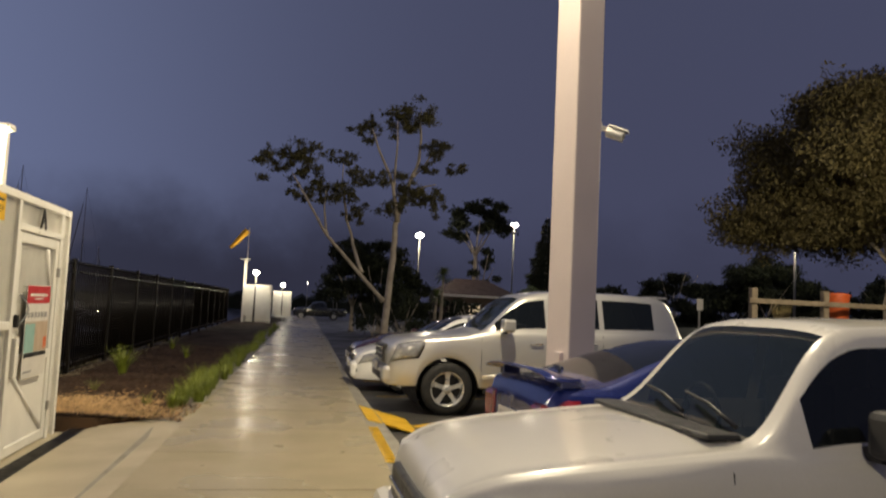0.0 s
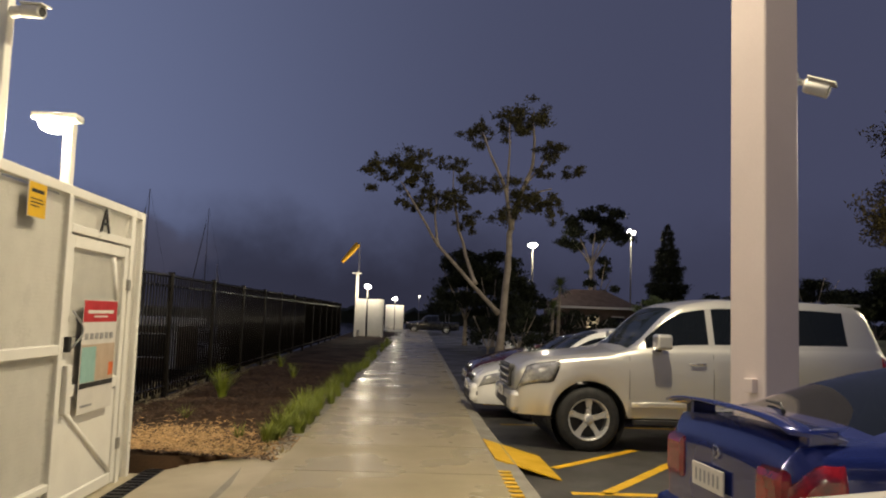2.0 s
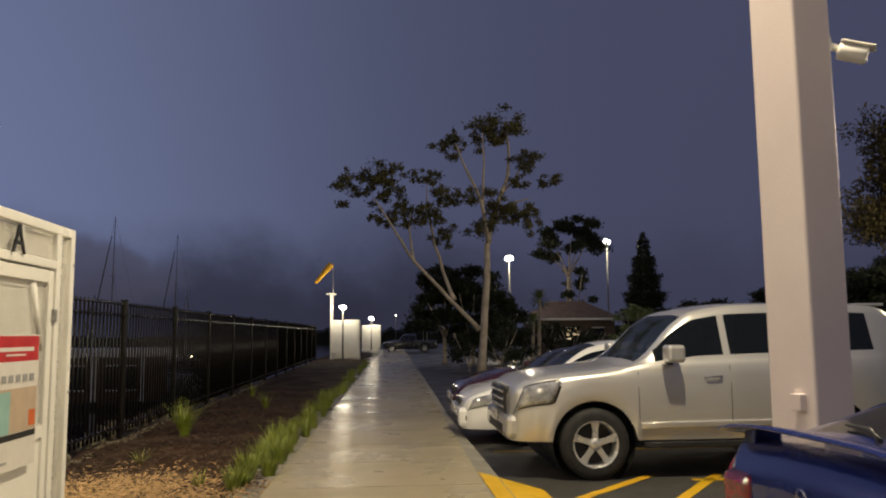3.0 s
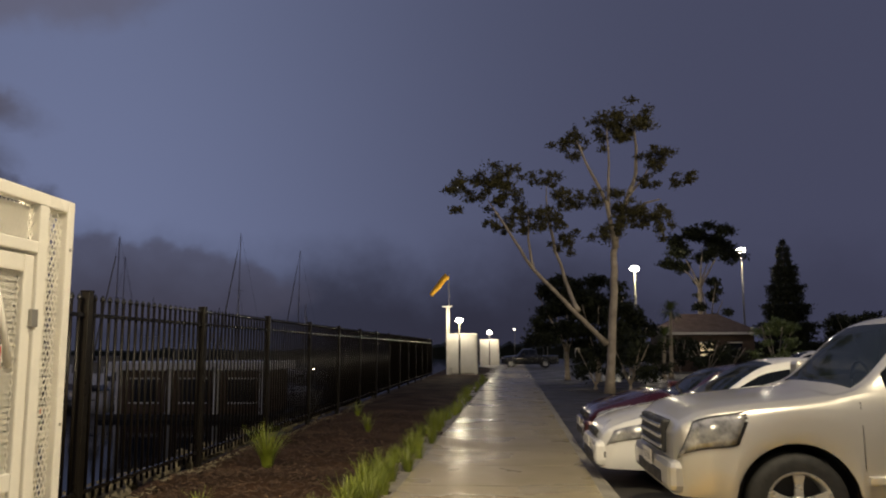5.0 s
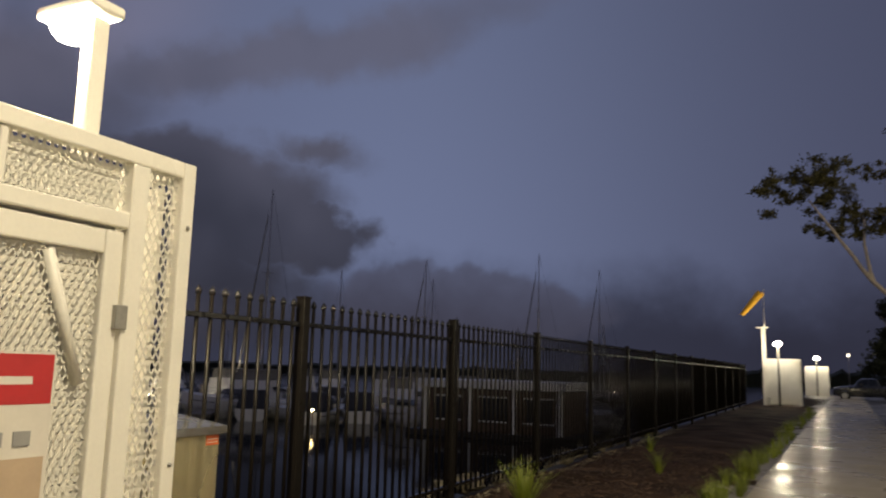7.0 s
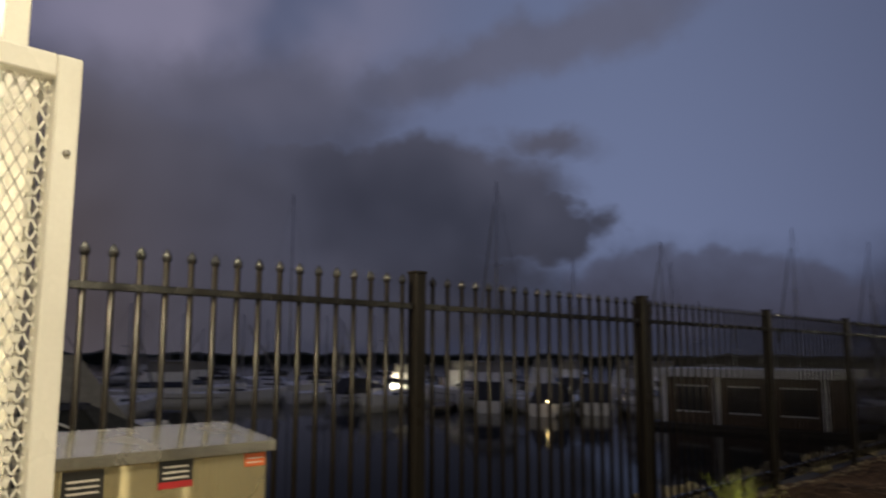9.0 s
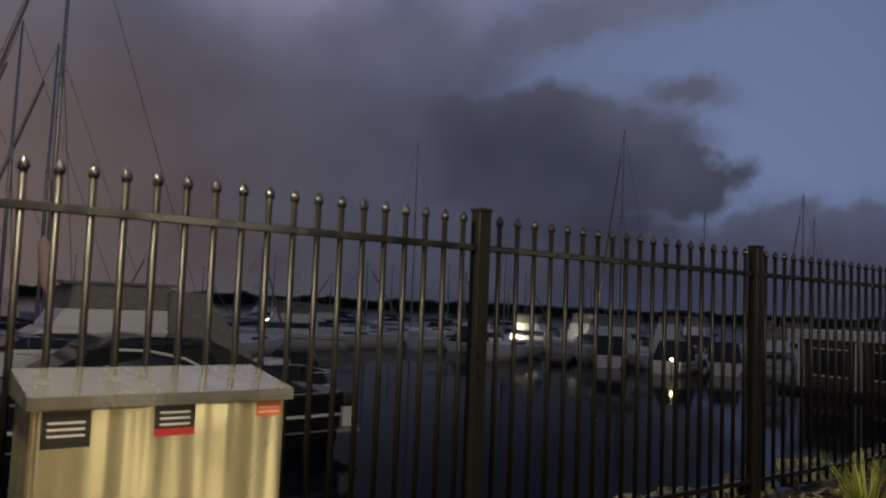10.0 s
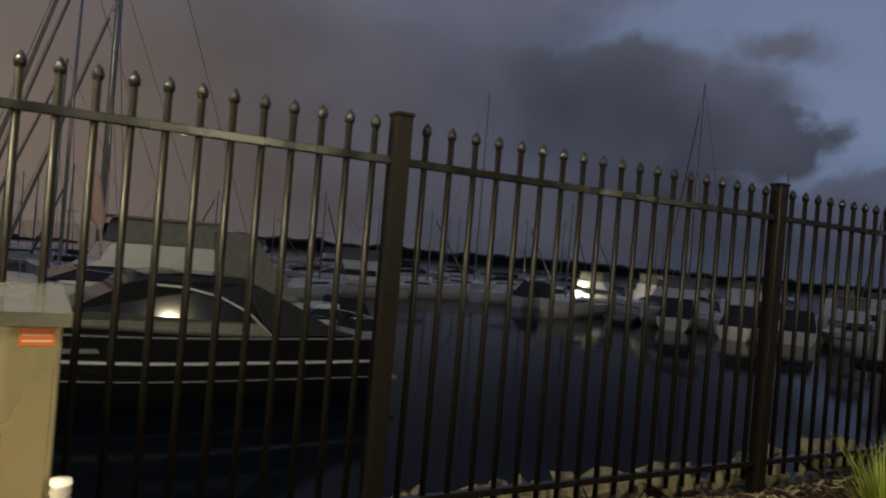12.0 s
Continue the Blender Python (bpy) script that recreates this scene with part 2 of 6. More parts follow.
M_PAPER = material("sign_print", (0.66, 0.63, 0.58), 0.4, scale=6, vary=0.1)
M_TEAL = material("teal_print", (0.28, 0.47, 0.43), 0.45, scale=6, vary=0.15)
M_SAND = material("beige_print", (0.48, 0.37, 0.27), 0.45, scale=6, vary=0.15)
M_BLACK = material("black_print", (0.012, 0.012, 0.012), 0.5, scale=6, vary=0.2)
M_ORANGE = material("orange_print", (0.62, 0.13, 0.03), 0.5, scale=6, vary=0.15)
M_GREY = material("grey_plastic", (0.30, 0.30, 0.30), 0.45, scale=8, vary=0.15)


# ---- mesh helpers ----
def box(bm, x0, x1, y0, y1, z0, z1, bevel=0.0):
    vs = [bm.verts.new(p) for p in ((x0, y0, z0), (x1, y0, z0), (x1, y1, z0), (x0, y1, z0), (x0, y0, z1), (x1, y0, z1), (x1, y1, z1), (x0, y1, z1))]
    fs = [bm.faces.new([vs[i] for i in f]) for f in ((0, 3, 2, 1), (4, 5, 6, 7), (0, 1, 5, 4), (1, 2, 6, 5), (2, 3, 7, 6), (3, 0, 4, 7))]
    if bevel:
        bmesh.ops.bevel(bm, geom=list({e for f in fs for e in f.edges}), offset=bevel, segments=2, affect="EDGES", profile=0.5)
    return bm


def tube(bm, points, radii, sides=8, cap=True):
    """A tapered tube along points."""
    rings = []
    n = len(points)
    for i, p in enumerate(points):
        p = Vector(p)
        d = (Vector(points[min(i + 1, n - 1)]) - Vector(points[max(i - 1, 0)])).normalized()
        u = d.cross(Vector((0.31, 0.95, 0.05)) if abs(d.y) < 0.9 else Vector((1, 0, 0))).normalized()
        v = d.cross(u)
        rings.append([bm.verts.new(p + (u * math.cos(a) + v * math.sin(a)) * radii[i]) for a in (2 * math.pi * k / sides for k in range(sides))])
    for a, b in zip(rings, rings[1:]):
        for k in range(sides):
            bm.faces.new((a[k], a[(k + 1) % sides], b[(k + 1) % sides], b[k])).smooth = True
    if cap:
        bm.faces.new(rings[0][::-1])
        bm.faces.new(rings[-1])
    return bm


def lathe(bm, profile, axis_place=(0, 0, 0), axis="z", sides=24):
    """Turns (radius, height) pairs about an axis."""
    o = Vector(axis_place)

    def at(r, h, a):
        c, s = math.cos(a) * r, math.sin(a) * r
        return o + Vector({"z": (c, s, h), "y": (c, h, s), "x": (h, c, s)}[axis])

    rings = [[bm.verts.new(at(r, h, 2 * math.pi * k / sides)) for k in range(sides)] for r, h in profile]
    for a, b in zip(rings, rings[1:]):
        for k in range(sides):
            bm.faces.new((a[k], a[(k + 1) % sides], b[(k + 1) % sides], b[k])).smooth = True
    return bm


def sheet(bm, pts):
    return bm.faces.new([bm.verts.new(p) for p in pts])


def mesh_of(name, bm, mat):
    bmesh.ops.recalc_face_normals(bm, faces=bm.faces)
    me = bpy.data.meshes.new(name)
    bm.to_mesh(me)
    bm.free()
    me.materials.append(mat)
    return me


def part(name, bm, mat, parent, label=""):
    ob = new(name, mesh_of(name, bm, mat))
    ob.parent = parent
    return tagged(ob, label)


def boxpart(name, parent, mat, dims, bevel=0.0, label=""):
    return part(name, box(bmesh.new(), *dims, bevel), mat, parent, label)


def thing(name, label, category, place=(0, 0, 0), rz=0.0, group="", kind=""):
    ob = new(name)
    ob.matrix_basis = pose(*place, 0, 0, rz)
    ob.empty_display_size = 0.1
    return tagged(ob, label, category, group, kind)


def whole(name, bm, mat, label, category, group="", kind="", place=None):
    ob = new(name, mesh_of(name, bm, mat))
    if place:
        ob.matrix_basis = place
    return tagged(ob, label, category, group, kind)


def edge_left(y):
    return -1.06 + 0.020 * (y - 10)


def edge_right(y):
    return 1.15 + 0.018 * (y - 10)


# ---- ground, footpath, car park, water ----
def lathe_plane(name, x0, x1, y0, y1, z, mat, label, category):
    bm = bmesh.new()
    sheet(bm, ((x0, y0, z), (x1, y0, z), (x1, y1, z), (x0, y1, z)))
    return whole(name, bm, mat, label, category, kind="structure")


lathe_plane("water", -1200, -3.0, -600, 1500, -3.0, M_WATER, "dark rippled harbour water at dusk", "water")
lathe_plane("ground", -2.9, 1500, -300, 1500, -0.32, M_EARTH, "dark bare ground reaching the horizon", "ground")
lathe_plane("road", 1.0, 90, -30, 130, -0.12, M_ASPHALT, "wet dark asphalt of the car park", "road")

# garden bed between footpath and fence, gently humped
bm = bmesh.new()
ny, nx = 150, 14
grid = []
for j in range(ny + 1):
    y = 9.25 + 60.0 * (j / ny) ** 1.5
    row = []
    for i in range(nx + 1):
        u = i / nx
        x = -4.02 + (edge_left(y) + 0.02 + 4.02) * u
        z = -0.06 + 0.09 * math.sin(math.pi * u) + 0.05 * noise.noise((x * 0.9, y * 0.9, 0)) + 0.025 * noise.noise((x * 5, y * 5, 3))
        if u > 0.93:
            z = -0.035
        if y < (9.6 + 0.714 * (x + 2.05) if x > -2.05 else 9.52) - 0.03:
            z = -0.3
        row.append(bm.verts.new((x, y, z)))
    grid.append(row)
for a, b in zip(grid, grid[1:]):
    for i in range(nx):
        bm.faces.new((a[i], a[i + 1], b[i + 1], b[i])).smooth = True
whole("garden_bed", bm, M_MULCH, "brown bark mulch garden bed beside the footpath", "garden bed", kind="structure")
# earth core under the bed and the gate pad, down to the water
bm = bmesh.new()
box(bm, -4.0, -1.2, -30, 95, -3.6, -0.24)
whole("bank_wall", bm, M_EARTH, "dark earth edge of the harbour bank", "bank", kind="structure")

# kerb along the car park
kerb = thing("kerb", "worn concrete kerb along the footpath edge", "kerb", kind="structure")
for k in range(40):
    y = -6 + 2.4 * k
    bm = bmesh.new()
    a, b = edge_right(y), edge_right(y + 2.39)
    for (x0, x1, z1) in ((0.0, 0.13, -0.006),):
        vs = [(a + x0, y, -0.3), (a + x1, y, -0.3), (b + x1, y + 2.388, -0.3), (b + x0, y + 2.388, -0.3)]
        lo = [bm.verts.new(v) for v in vs]
        hi = [bm.verts.new((v[0], v[1], z1 if i in (0, 3) else z1 - 0.02)) for i, v in enumerate(vs)]
        bm.faces.new(hi)
        for i in range(4):
            bm.faces.new((lo[i], lo[(i + 1) % 4], hi[(i + 1) % 4], hi[i]))
    part("kerb_stone", bm, M_KERB, kerb)
# yellow warning blocks on the kerb face beside the ramp
for k in range(13):
    y = 7.3 + 0.17 * k
    boxpart("kerb_mark", kerb, M_YELLOW, (edge_right(y) + 0.004, edge_right(y) + 0.125, y, y + 0.085, -0.012, -0.002), 0, "faded yellow painted block")

# concrete pad from the footpath down to the gate, sloping away
bm = bmesh.new()
pad_pts = ((-1.12, 2.8, 0.0), (-1.0, 10.35, 0.0), (-2.05, 9.6, -0.07), (-2.42, 9.5, -0.13), (-4.0, 9.5, -0.13), (-4.0, 2.8, -0.13), (-2.42, 2.8, -0.13))
v = [bm.verts.new(p) for p in pad_pts]
bm.faces.new((v[0], v[1], v[2], v[3], v[6]))
bm.faces.new((v[3], v[4], v[5], v[6]))
whole("gate_pad", bm, M_PAD, "pale concrete apron sloping from footpath to gate", "pavement", kind="structure")
drain = thing("drain", "dark slotted channel drain across the apron", "drain", kind="structure")
boxpart("drain_frame", drain, M_DARK, (-2.34, -2.16, 6.0, 9.62, -0.13, -0.088))
for k in range(30):
    boxpart("drain_slat", drain, M_FENCE, (-2.32, -2.18, 6.05 + 0.118 * k, 6.10 + 0.118 * k, -0.088, -0.080))
lathe_plane("ground_near", -4.0, -1.05, -30, 2.8, -0.07, M_MULCH, "brown mulch ground beside the footpath", "ground")

# yellow fold-down ramp plate between footpath and car park
ramp = thing("kerb_ramp", "bright yellow sloped kerb ramp plate", "ramp", (0, 0, 0))
bm = bmesh.new()
a = [(1.19, 11.40, 0.004), (1.82, 10.86, -0.105), (1.82, 9.55, -0.105), (1.19, 10.03, 0.004)]
top = [bm.verts.new(p) for p in a]
bot = [bm.verts.new((p[0], p[1], p[2] - 0.014)) for p in a]
bm.faces.new(top), bm.faces.new(bot[::-1])
for i in range(4):
    bm.faces.new((top[i], top[(i + 1) % 4], bot[(i + 1) % 4], bot[i]))
part("ramp_plate", bm, M_YELLOW, ramp)
boxpart("ramp_foot", ramp, M_DARK, (1.66, 1.74, 9.75, 10.75, -0.12, -0.10))

# painted bay lines on the asphalt
def paint_line(a, b, width, name="bay_line", mat=None, label="yellow painted hatch line on asphalt"):
    bm = bmesh.new()
    d = (Vector(b) - Vector(a)).normalized()
    n = Vector((-d.y, d.x)) * width / 2
    sheet(bm, [(*(Vector(a) + n), -0.116), (*(Vector(a) - n), -0.116), (*(Vector(b) - n), -0.116), (*(Vector(b) + n), -0.116)])
    return whole(name, bm, mat or M_YELLOW, label, "road marking", group="bay hatching", kind="structure")


for k in range(6):
    paint_line((1.86, 10.2) if k == 0 else (1.30 + 0.82 * k, 9.0), (3.22 + 0.82 * k, 11.58) if k < 2 else (3.1 + 0.82 * k, 10.8), 0.12)
paint_line((1.80, 9.0), (6.8, 9.0), 0.12)
paint_line((3.6, 11.25), (6.8, 11.25), 0.12)
for y in (13.6, 16.2, 18.9, 5.3, 2.6):
    paint_line((1.7, y), (6.8, y), 0.10)

# footpath slabs, one by one
footpath = thing("footpath", "wet pale concrete footpath in long slabs", "footpath", kind="structure")
for k in range(58):
    y0 = -6 + 1.52 * k
    y1 = y0 + 1.508
    bm = bmesh.new()
    p = [(edge_left(y0), y0), (edge_right(y0), y0), (edge_right(y1), y1), (edge_left(y1), y1)]
    tilt = [0.0018 * math.sin(k * 2.3 + i) for i in range(4)]
    lo = [bm.verts.new((*q, -0.2)) for q in p]
    hi = [bm.verts.new((*q, tilt[i])) for i, q in enumerate(p)]
    bm.faces.new(hi)
    for i in range(4):
        bm.faces.new((lo[i], lo[(i + 1) % 4], hi[(i + 1) % 4], hi[i]))
    part("slab", bm, M_CONCRETE, footpath)
lathe_plane("footpath_bed", -1.4, 1.4, -6, 84, -0.03, M_KERB, "dark grit in the footpath joints", "footpath")

# crossing at the far end of the footpath
lathe_plane("road_crossing", -2.0, 14, 68, 130, -0.10, M_ASPHALT, "wet asphalt lane beyond the footpath", "road")


# ---- black picket security fence ----
def fence_run():
    fence = thing("security_fence", "black steel picket security fence with capped pickets", "fence")
    post = mesh_of("fence_post", box(bmesh.new(), -0.045, 0.045, -0.045, 0.045, -0.15, 2.10, 0.006), M_FENCE)
    bm = bmesh.new()
    box(bm, -0.05, 0.05, -0.05, 0.05, 2.098, 2.118, 0.004)
    cap = mesh_of("post_cap", bm, M_FENCE)
    bm = bmesh.new()
    tube(bm, ((0, 0, 0.06), (0, 0, 2.035)), (0.0165, 0.0165), 8)
    picket = mesh_of("picket", bm, M_FENCE)
    for f in picket.polygons:
        f.use_smooth = True
    bm = bmesh.new()
    lathe(bm, ((0.017, 2.022), (0.022, 2.026), (0.0255, 2.040), (0.0240, 2.056), (0.0165, 2.072), (0.0085, 2.083), (0.001, 2.092)), sides=10)
    spear = mesh_of("spear_cap", bm, M_BLACKCAP)
    rail = mesh_of("rail", box(bmesh.new(), -0.02, 0.02, 0.03, 2.97, -0.02, 0.02, 0.004), M_RAIL)

    def piece(name, me, parent, place):
        ob = new(name, me)
        ob.parent, ob.location = parent, place
        return ob

    x = -3.93
    shared = bmesh.new()
    for k in range(14):
        y = 12.18 + 3.0 * (k - 1)
        p = piece("fence_post", post, fence, (x, y, 0))
        piece("post_cap", cap, p, (0, 0, 0))
        for z in (1.875, 0.16):
            piece("rail", rail, fence, (x, y, z))
        n = 22 if k == 0 else 20
        for i in range(1, n):
            yy = y + 3.0 - 0.139 * i if k == 0 else y + 0.15 * i
            if k < 8:
                p = piece("picket", picket, fence, (x, yy, 0))
                piece("spear_cap", spear, p, (0, 0, 0))
            else:
                tube(shared, ((x, yy, 0.06), (x, yy, 2.03), (x, yy, 2.05), (x, yy, 2.10)), (0.0165, 0.0165, 0.024, 0.002), 6)
    far = part("picket_rest", shared, M_FENCE, fence)
    tagged(far, kind="stuff")
    piece("fence_post", post, fence, (x, 12.18 + 3 * 13, 0))


fence_run()


# ---- gate enclosure ----
def expanded_mesh(bm, corner, u, v, w, h, pitch=0.055, wire=0.004):
    """A diamond net of thin strands over the panel w by h from corner along u and v."""
    c, u, v = Vector(corner), Vector(u), Vector(v)
    n = u.cross(v).normalized() * wire * 0.5
    slope = 1.9

    def strand(a, b):
        d = (b - a).normalized()
        s = d.cross(n).normalized() * wire
        q = [bm.verts.new(p) for p in (a - s - n, a + s - n, b + s - n, b - s - n, a - s + n, a + s + n, b + s + n, b - s + n)]
        for f in ((0, 1, 2, 3), (4, 7, 6, 5), (0, 4, 5, 1), (3, 2, 6, 7)):
            bm.faces.new([q[i] for i in f])

    steps = int((w + h / slope) / pitch) + 1
    for sign in (1, -1):
        for k in range(steps):
            s0 = k * pitch - (h / slope if sign > 0 else 0)
            # along s = s0 + sign * t / slope, for t up the panel
            t0, t1 = 0.0, h
            lo, hi = (0 - s0) * slope * sign, (w - s0) * slope * sign
            t0, t1 = max(t0, min(lo, hi)), min(t1, max(lo, hi))
            if t1 - t0 > 0.01:
                strand(c + u * (s0 + sign * t0 / slope) + v * t0, c + u * (s0 + sign * t1 / slope) + v * t1)
    return bm


def gate_cage(x, y0, y1, z0, back, fine=True):
    """A white steel gate enclosure: front face at x from y0 to y1, going back towards the water."""
    top = 2.44
    cage = thing("gate_enclosure", "white steel mesh gate enclosure with a lamp above", "gate", (x, y0, z0), group="pontoon gates")
    L, H, D = y1 - y0, top - z0, back
    s = 0.075

    def bar(name, dims, label="", parent=None):
        return boxpart(name, parent or cage, M_WHITE, dims, 0.008, label)

    door0, door1 = 0.475 * L, 0.888 * L
    for yy in (0, L - s):
        for xx in (-s, -D):
            bar("corner_post", (xx, xx + s, yy, yy + s, 0, H))
    bar("door_post", (-s, 0, door0 - s, door0, 0, H - s))
    bar("door_post", (-s, 0, door1, door1 + 0.09, 0, H - s))
    for xx in (-s, -D):
        bar("top_rail", (xx, xx + s, s, L - s, H - s, H))
    for yy in (0, L - s):
        bar("side_rail", (-D + s, -s, yy, yy + s, H - s, H))
        bar("side_rail", (-D + s, -s, yy, yy + s, 1.15, 1.15 + 0.06))
        bar("side_rail", (-D + s, -s, yy, yy + s, 0.05, 0.11))
    bar("mid_rail", (-s, 0, s, door0 - s, 1.28, 1.36))
    bar("low_rail", (-s, 0, s, door0 - s, 0.26, 0.32))
    bar("bottom_rail", (-s, 0, s, door0 - s, 0.02, 0.08))
    bar("head_rail", (-s, 0, door0, door1, H - 0.36, H - 0.29))
    bar("head_divider", (-s + 0.01, -0.01, door0 + 0.55 * (door1 - door0), door0 + 0.55 * (door1 - door0) + 0.035, H - 0.29, H - s))
    # the gate leaf
    leaf = boxpart("gate_leaf", cage, M_WHITE, (-0.055, -0.012, door0 + 0.012, door0 + 0.10, 0.05, H - 0.375), 0.006, "white framed mesh gate leaf, closed")
    bar("stile", (-0.055, -0.012, door1 - 0.10, door1 - 0.012, 0.05, H - 0.375), "", leaf)
    for z in (0.05, 0.93, H - 0.475):
        bar("leaf_rail", (-0.053, -0.014, door0 + 0.10, door1 - 0.10, z, z + 0.10), "", leaf)
    for (a, b) in (((door1 - 0.16, 1.6), (door1 - 0.34, H - 0.49)), ((door0 + 0.12, 0.85), (door1 - 0.14, 0.18))):
        bm = bmesh.new()
        tube(bm, ((-0.035, a[0], a[1]), (-0.035, b[0], b[1])), (0.026, 0.026), 6)
        part("brace", bm, M_WHITE, leaf)
    # solid kick sheets and net panels
    boxpart("kick_sheet", leaf, M_WHITE, (-0.040, -0.034, door0 + 0.10, door1 - 0.10, 0.15, 0.93), 0)
    pitch = 0.034 if fine else 0.09
    wire = 0.0034 if fine else 0.008
    net = bmesh.new()
    expanded_mesh(net, (-0.04, s, 0.1), (0, 1, 0), (0, 0, 1), door0 - 2 * s, H - 0.1 - s, pitch, wire)
    part("mesh_panel", net, M_MESHP, cage, "white expanded metal mesh")
    net = bmesh.new()
    expanded_mesh(net, (-0.037, door0 + 0.1, 1.03), (0, 1, 0), (0, 0, 1), door1 - door0 - 0.2, H - 0.475 - 1.03, pitch, wire)
    part("mesh_panel", net, M_MESHP, leaf, "white expanded metal mesh")
    net = bmesh.new()
    expanded_mesh(net, (-0.04, door0, H - 0.29), (0, 1, 0), (0, 0, 1), door1 - door0, 0.29 - s, pitch, wire)
    part("mesh_panel", net, M_MESHP, cage)
    net = bmesh.new()
    expanded_mesh(net, (-0.04, door1 + 0.09, 0.08), (0, 1, 0), (0, 0, 1), L - s - door1 - 0.09, H - s - 0.08, 0.035 if fine else pitch, wire)
    part("mesh_panel", net, M_MESHP, cage, "white expanded metal mesh strip")
    for yy in (0.04, L - 0.04):
        net = bmesh.new()
        expanded_mesh(net, (-D + s, yy, 0.1), (1, 0, 0), (0, 0, 1), D - 2 * s, H - 0.1 - s, pitch * 1.6, wire * 1.4)
        part("mesh_panel", net, M_MESHP, cage)
    # sheeted back wall behind the net, seen through it
    boxpart("back_sheet", cage, M_WHITE, (-0.085, -0.062, 0.08, door1 - 0.02, 0.12, H - 0.09), 0, "plain white sheet lining")
    boxpart("back_sheet", cage, M_WHITE, (-D + 0.085, -D + 0.105, 0.09, L - 0.09, 0.12, H - 0.09), 0, "plain white sheet lining")
    boxpart("side_sheet", cage, M_WHITE, (-D + 0.12, -0.10, L - 0.11, L - 0.09, 0.12, H - 0.12), 0, "plain white sheet lining")
    for z in (0.35, 1.25, H - 0.30):
        bm = bmesh.new()
        lathe(bm, ((0.011, 0.0), (0.011, 0.006), (0.001, 0.009)), (0, L - s * 0.45, z), "x", 6)
        part("bolt", bm, M_GALV, cage)
    if not fine:
        boxpart("end_sheet", cage, M_WHITE, (-D + s, -s, -0.012, 0.0, 0.55, H - s), 0, "plain white end sheet")
    # lock box, handle
    boxpart("lock_box", leaf, M_WHITE, (-0.01, 0.035, door0 + 0.03, door0 + 0.12, 0.82, 1.20), 0.008, "white lock box")
    boxpart("keypad", leaf, M_BLACK, (-0.012, 0.03, door0 + 0.02, door0 + 0.075, 1.30, 1.42), 0.006, "black keypad")
    bm = bmesh.new()
    tube(bm, [(0.02 + 0.055 * math.sin(math.pi * i / 8), door0 + 0.07 + 0.09 * math.sin(math.pi * i / 8), 1.32 + 0.30 * i / 8) for i in range(9)], [0.008] * 9, 6)
    part("cable_loop", bm, M_GREY, leaf)
    boxpart("hinge", leaf, M_GALV, (-0.012, 0.012, door1 - 0.04, door1 + 0.02, 1.82, 1.92), 0.004)
    boxpart("hinge", leaf, M_GALV, (-0.012, 0.012, door1 - 0.04, door1 + 0.02, 0.35, 0.45), 0.004)
    return cage, door0, door1, H


cage, D0, D1, CH = gate_cage(-2.48, 6.21, 9.38, -0.16, 1.43)
# letter plate above the gate
cu = bpy.data.curves.new("letter", "FONT")
cu.body, cu.size, cu.extrude = "A", 0.30, 0.006
cu.align_x = "CENTER"
tmp = bpy.data.objects.new("letter", cu)
scene.collection.objects.link(tmp)
bpy.context.view_layer.update()
letter_mesh = bpy.data.meshes.new_from_object(tmp.evaluated_get(bpy.context.evaluated_depsgraph_get()))
bpy.data.objects.remove(tmp)
letter_mesh.materials.clear()
letter_mesh.materials.append(M_BLACK)
lt = new("letter", letter_mesh)
lt.parent = cage
lt.matrix_basis = pose(0.012, D0 + 0.62, CH - 0.30, 90, 0, 90)
tagged(lt, "black letter A")

# notices on the gate
def notice(name, label, y0, y1, z0, z1, bands, x=-2.466):
    """A flat printed plate at x; bands: (z from, z to, y from, y to, material) in fractions of it."""
    ob = thing(name, label, "sign", (x, y0, z0))
    w, h = y1 - y0, z1 - z0
    boxpart("backing", ob, M_PAPER, (0, 0.004, 0, w, 0, h))
    for i, (a, b, c, d, mt) in enumerate(bands):
        boxpart("print", ob, mt, (0.004, 0.0052 + 0.0003 * i, c * w, d * w, a * h, b * h))
    return ob


bars = [(0.055, 0.075, 0.08, 0.4, M_GREY)]
for i in range(6):
    bars.append((0.645, 0.70, 0.08 + 0.145 * i, 0.17 + 0.145 * i, M_GREY))
notice("gate_notice", "red-headed white notice with coloured map on the gate", 8.0, 8.73, 0.62, 1.56,
       [(0.80, 0.99, 0.01, 0.99, M_RED), (0.875, 0.905, 0.12, 0.88, M_PAPER), (0.84, 0.855, 0.3, 0.7, M_PAPER), (0.27, 0.60, 0.02, 0.98, M_SAND),
        (0.27, 0.58, 0.02, 0.42, M_TEAL), (0.22, 0.265, 0.02, 0.98, M_BLACK), (0.30, 0.42, 0.82, 0.96, M_ORANGE)] + bars)
notice("yellow_notice", "small yellow notice on the gate mesh", 6.94, 7.21, 2.11, 2.36,
       [(0.02, 0.98, 0.02, 0.98, M_YELLOW), (0.7, 0.8, 0.15, 0.85, M_BLACK), (0.5, 0.54, 0.15, 0.8, M_BLACK), (0.4, 0.44, 0.15, 0.85, M_BLACK), (0.3, 0.34, 0.15, 0.6, M_BLACK)])


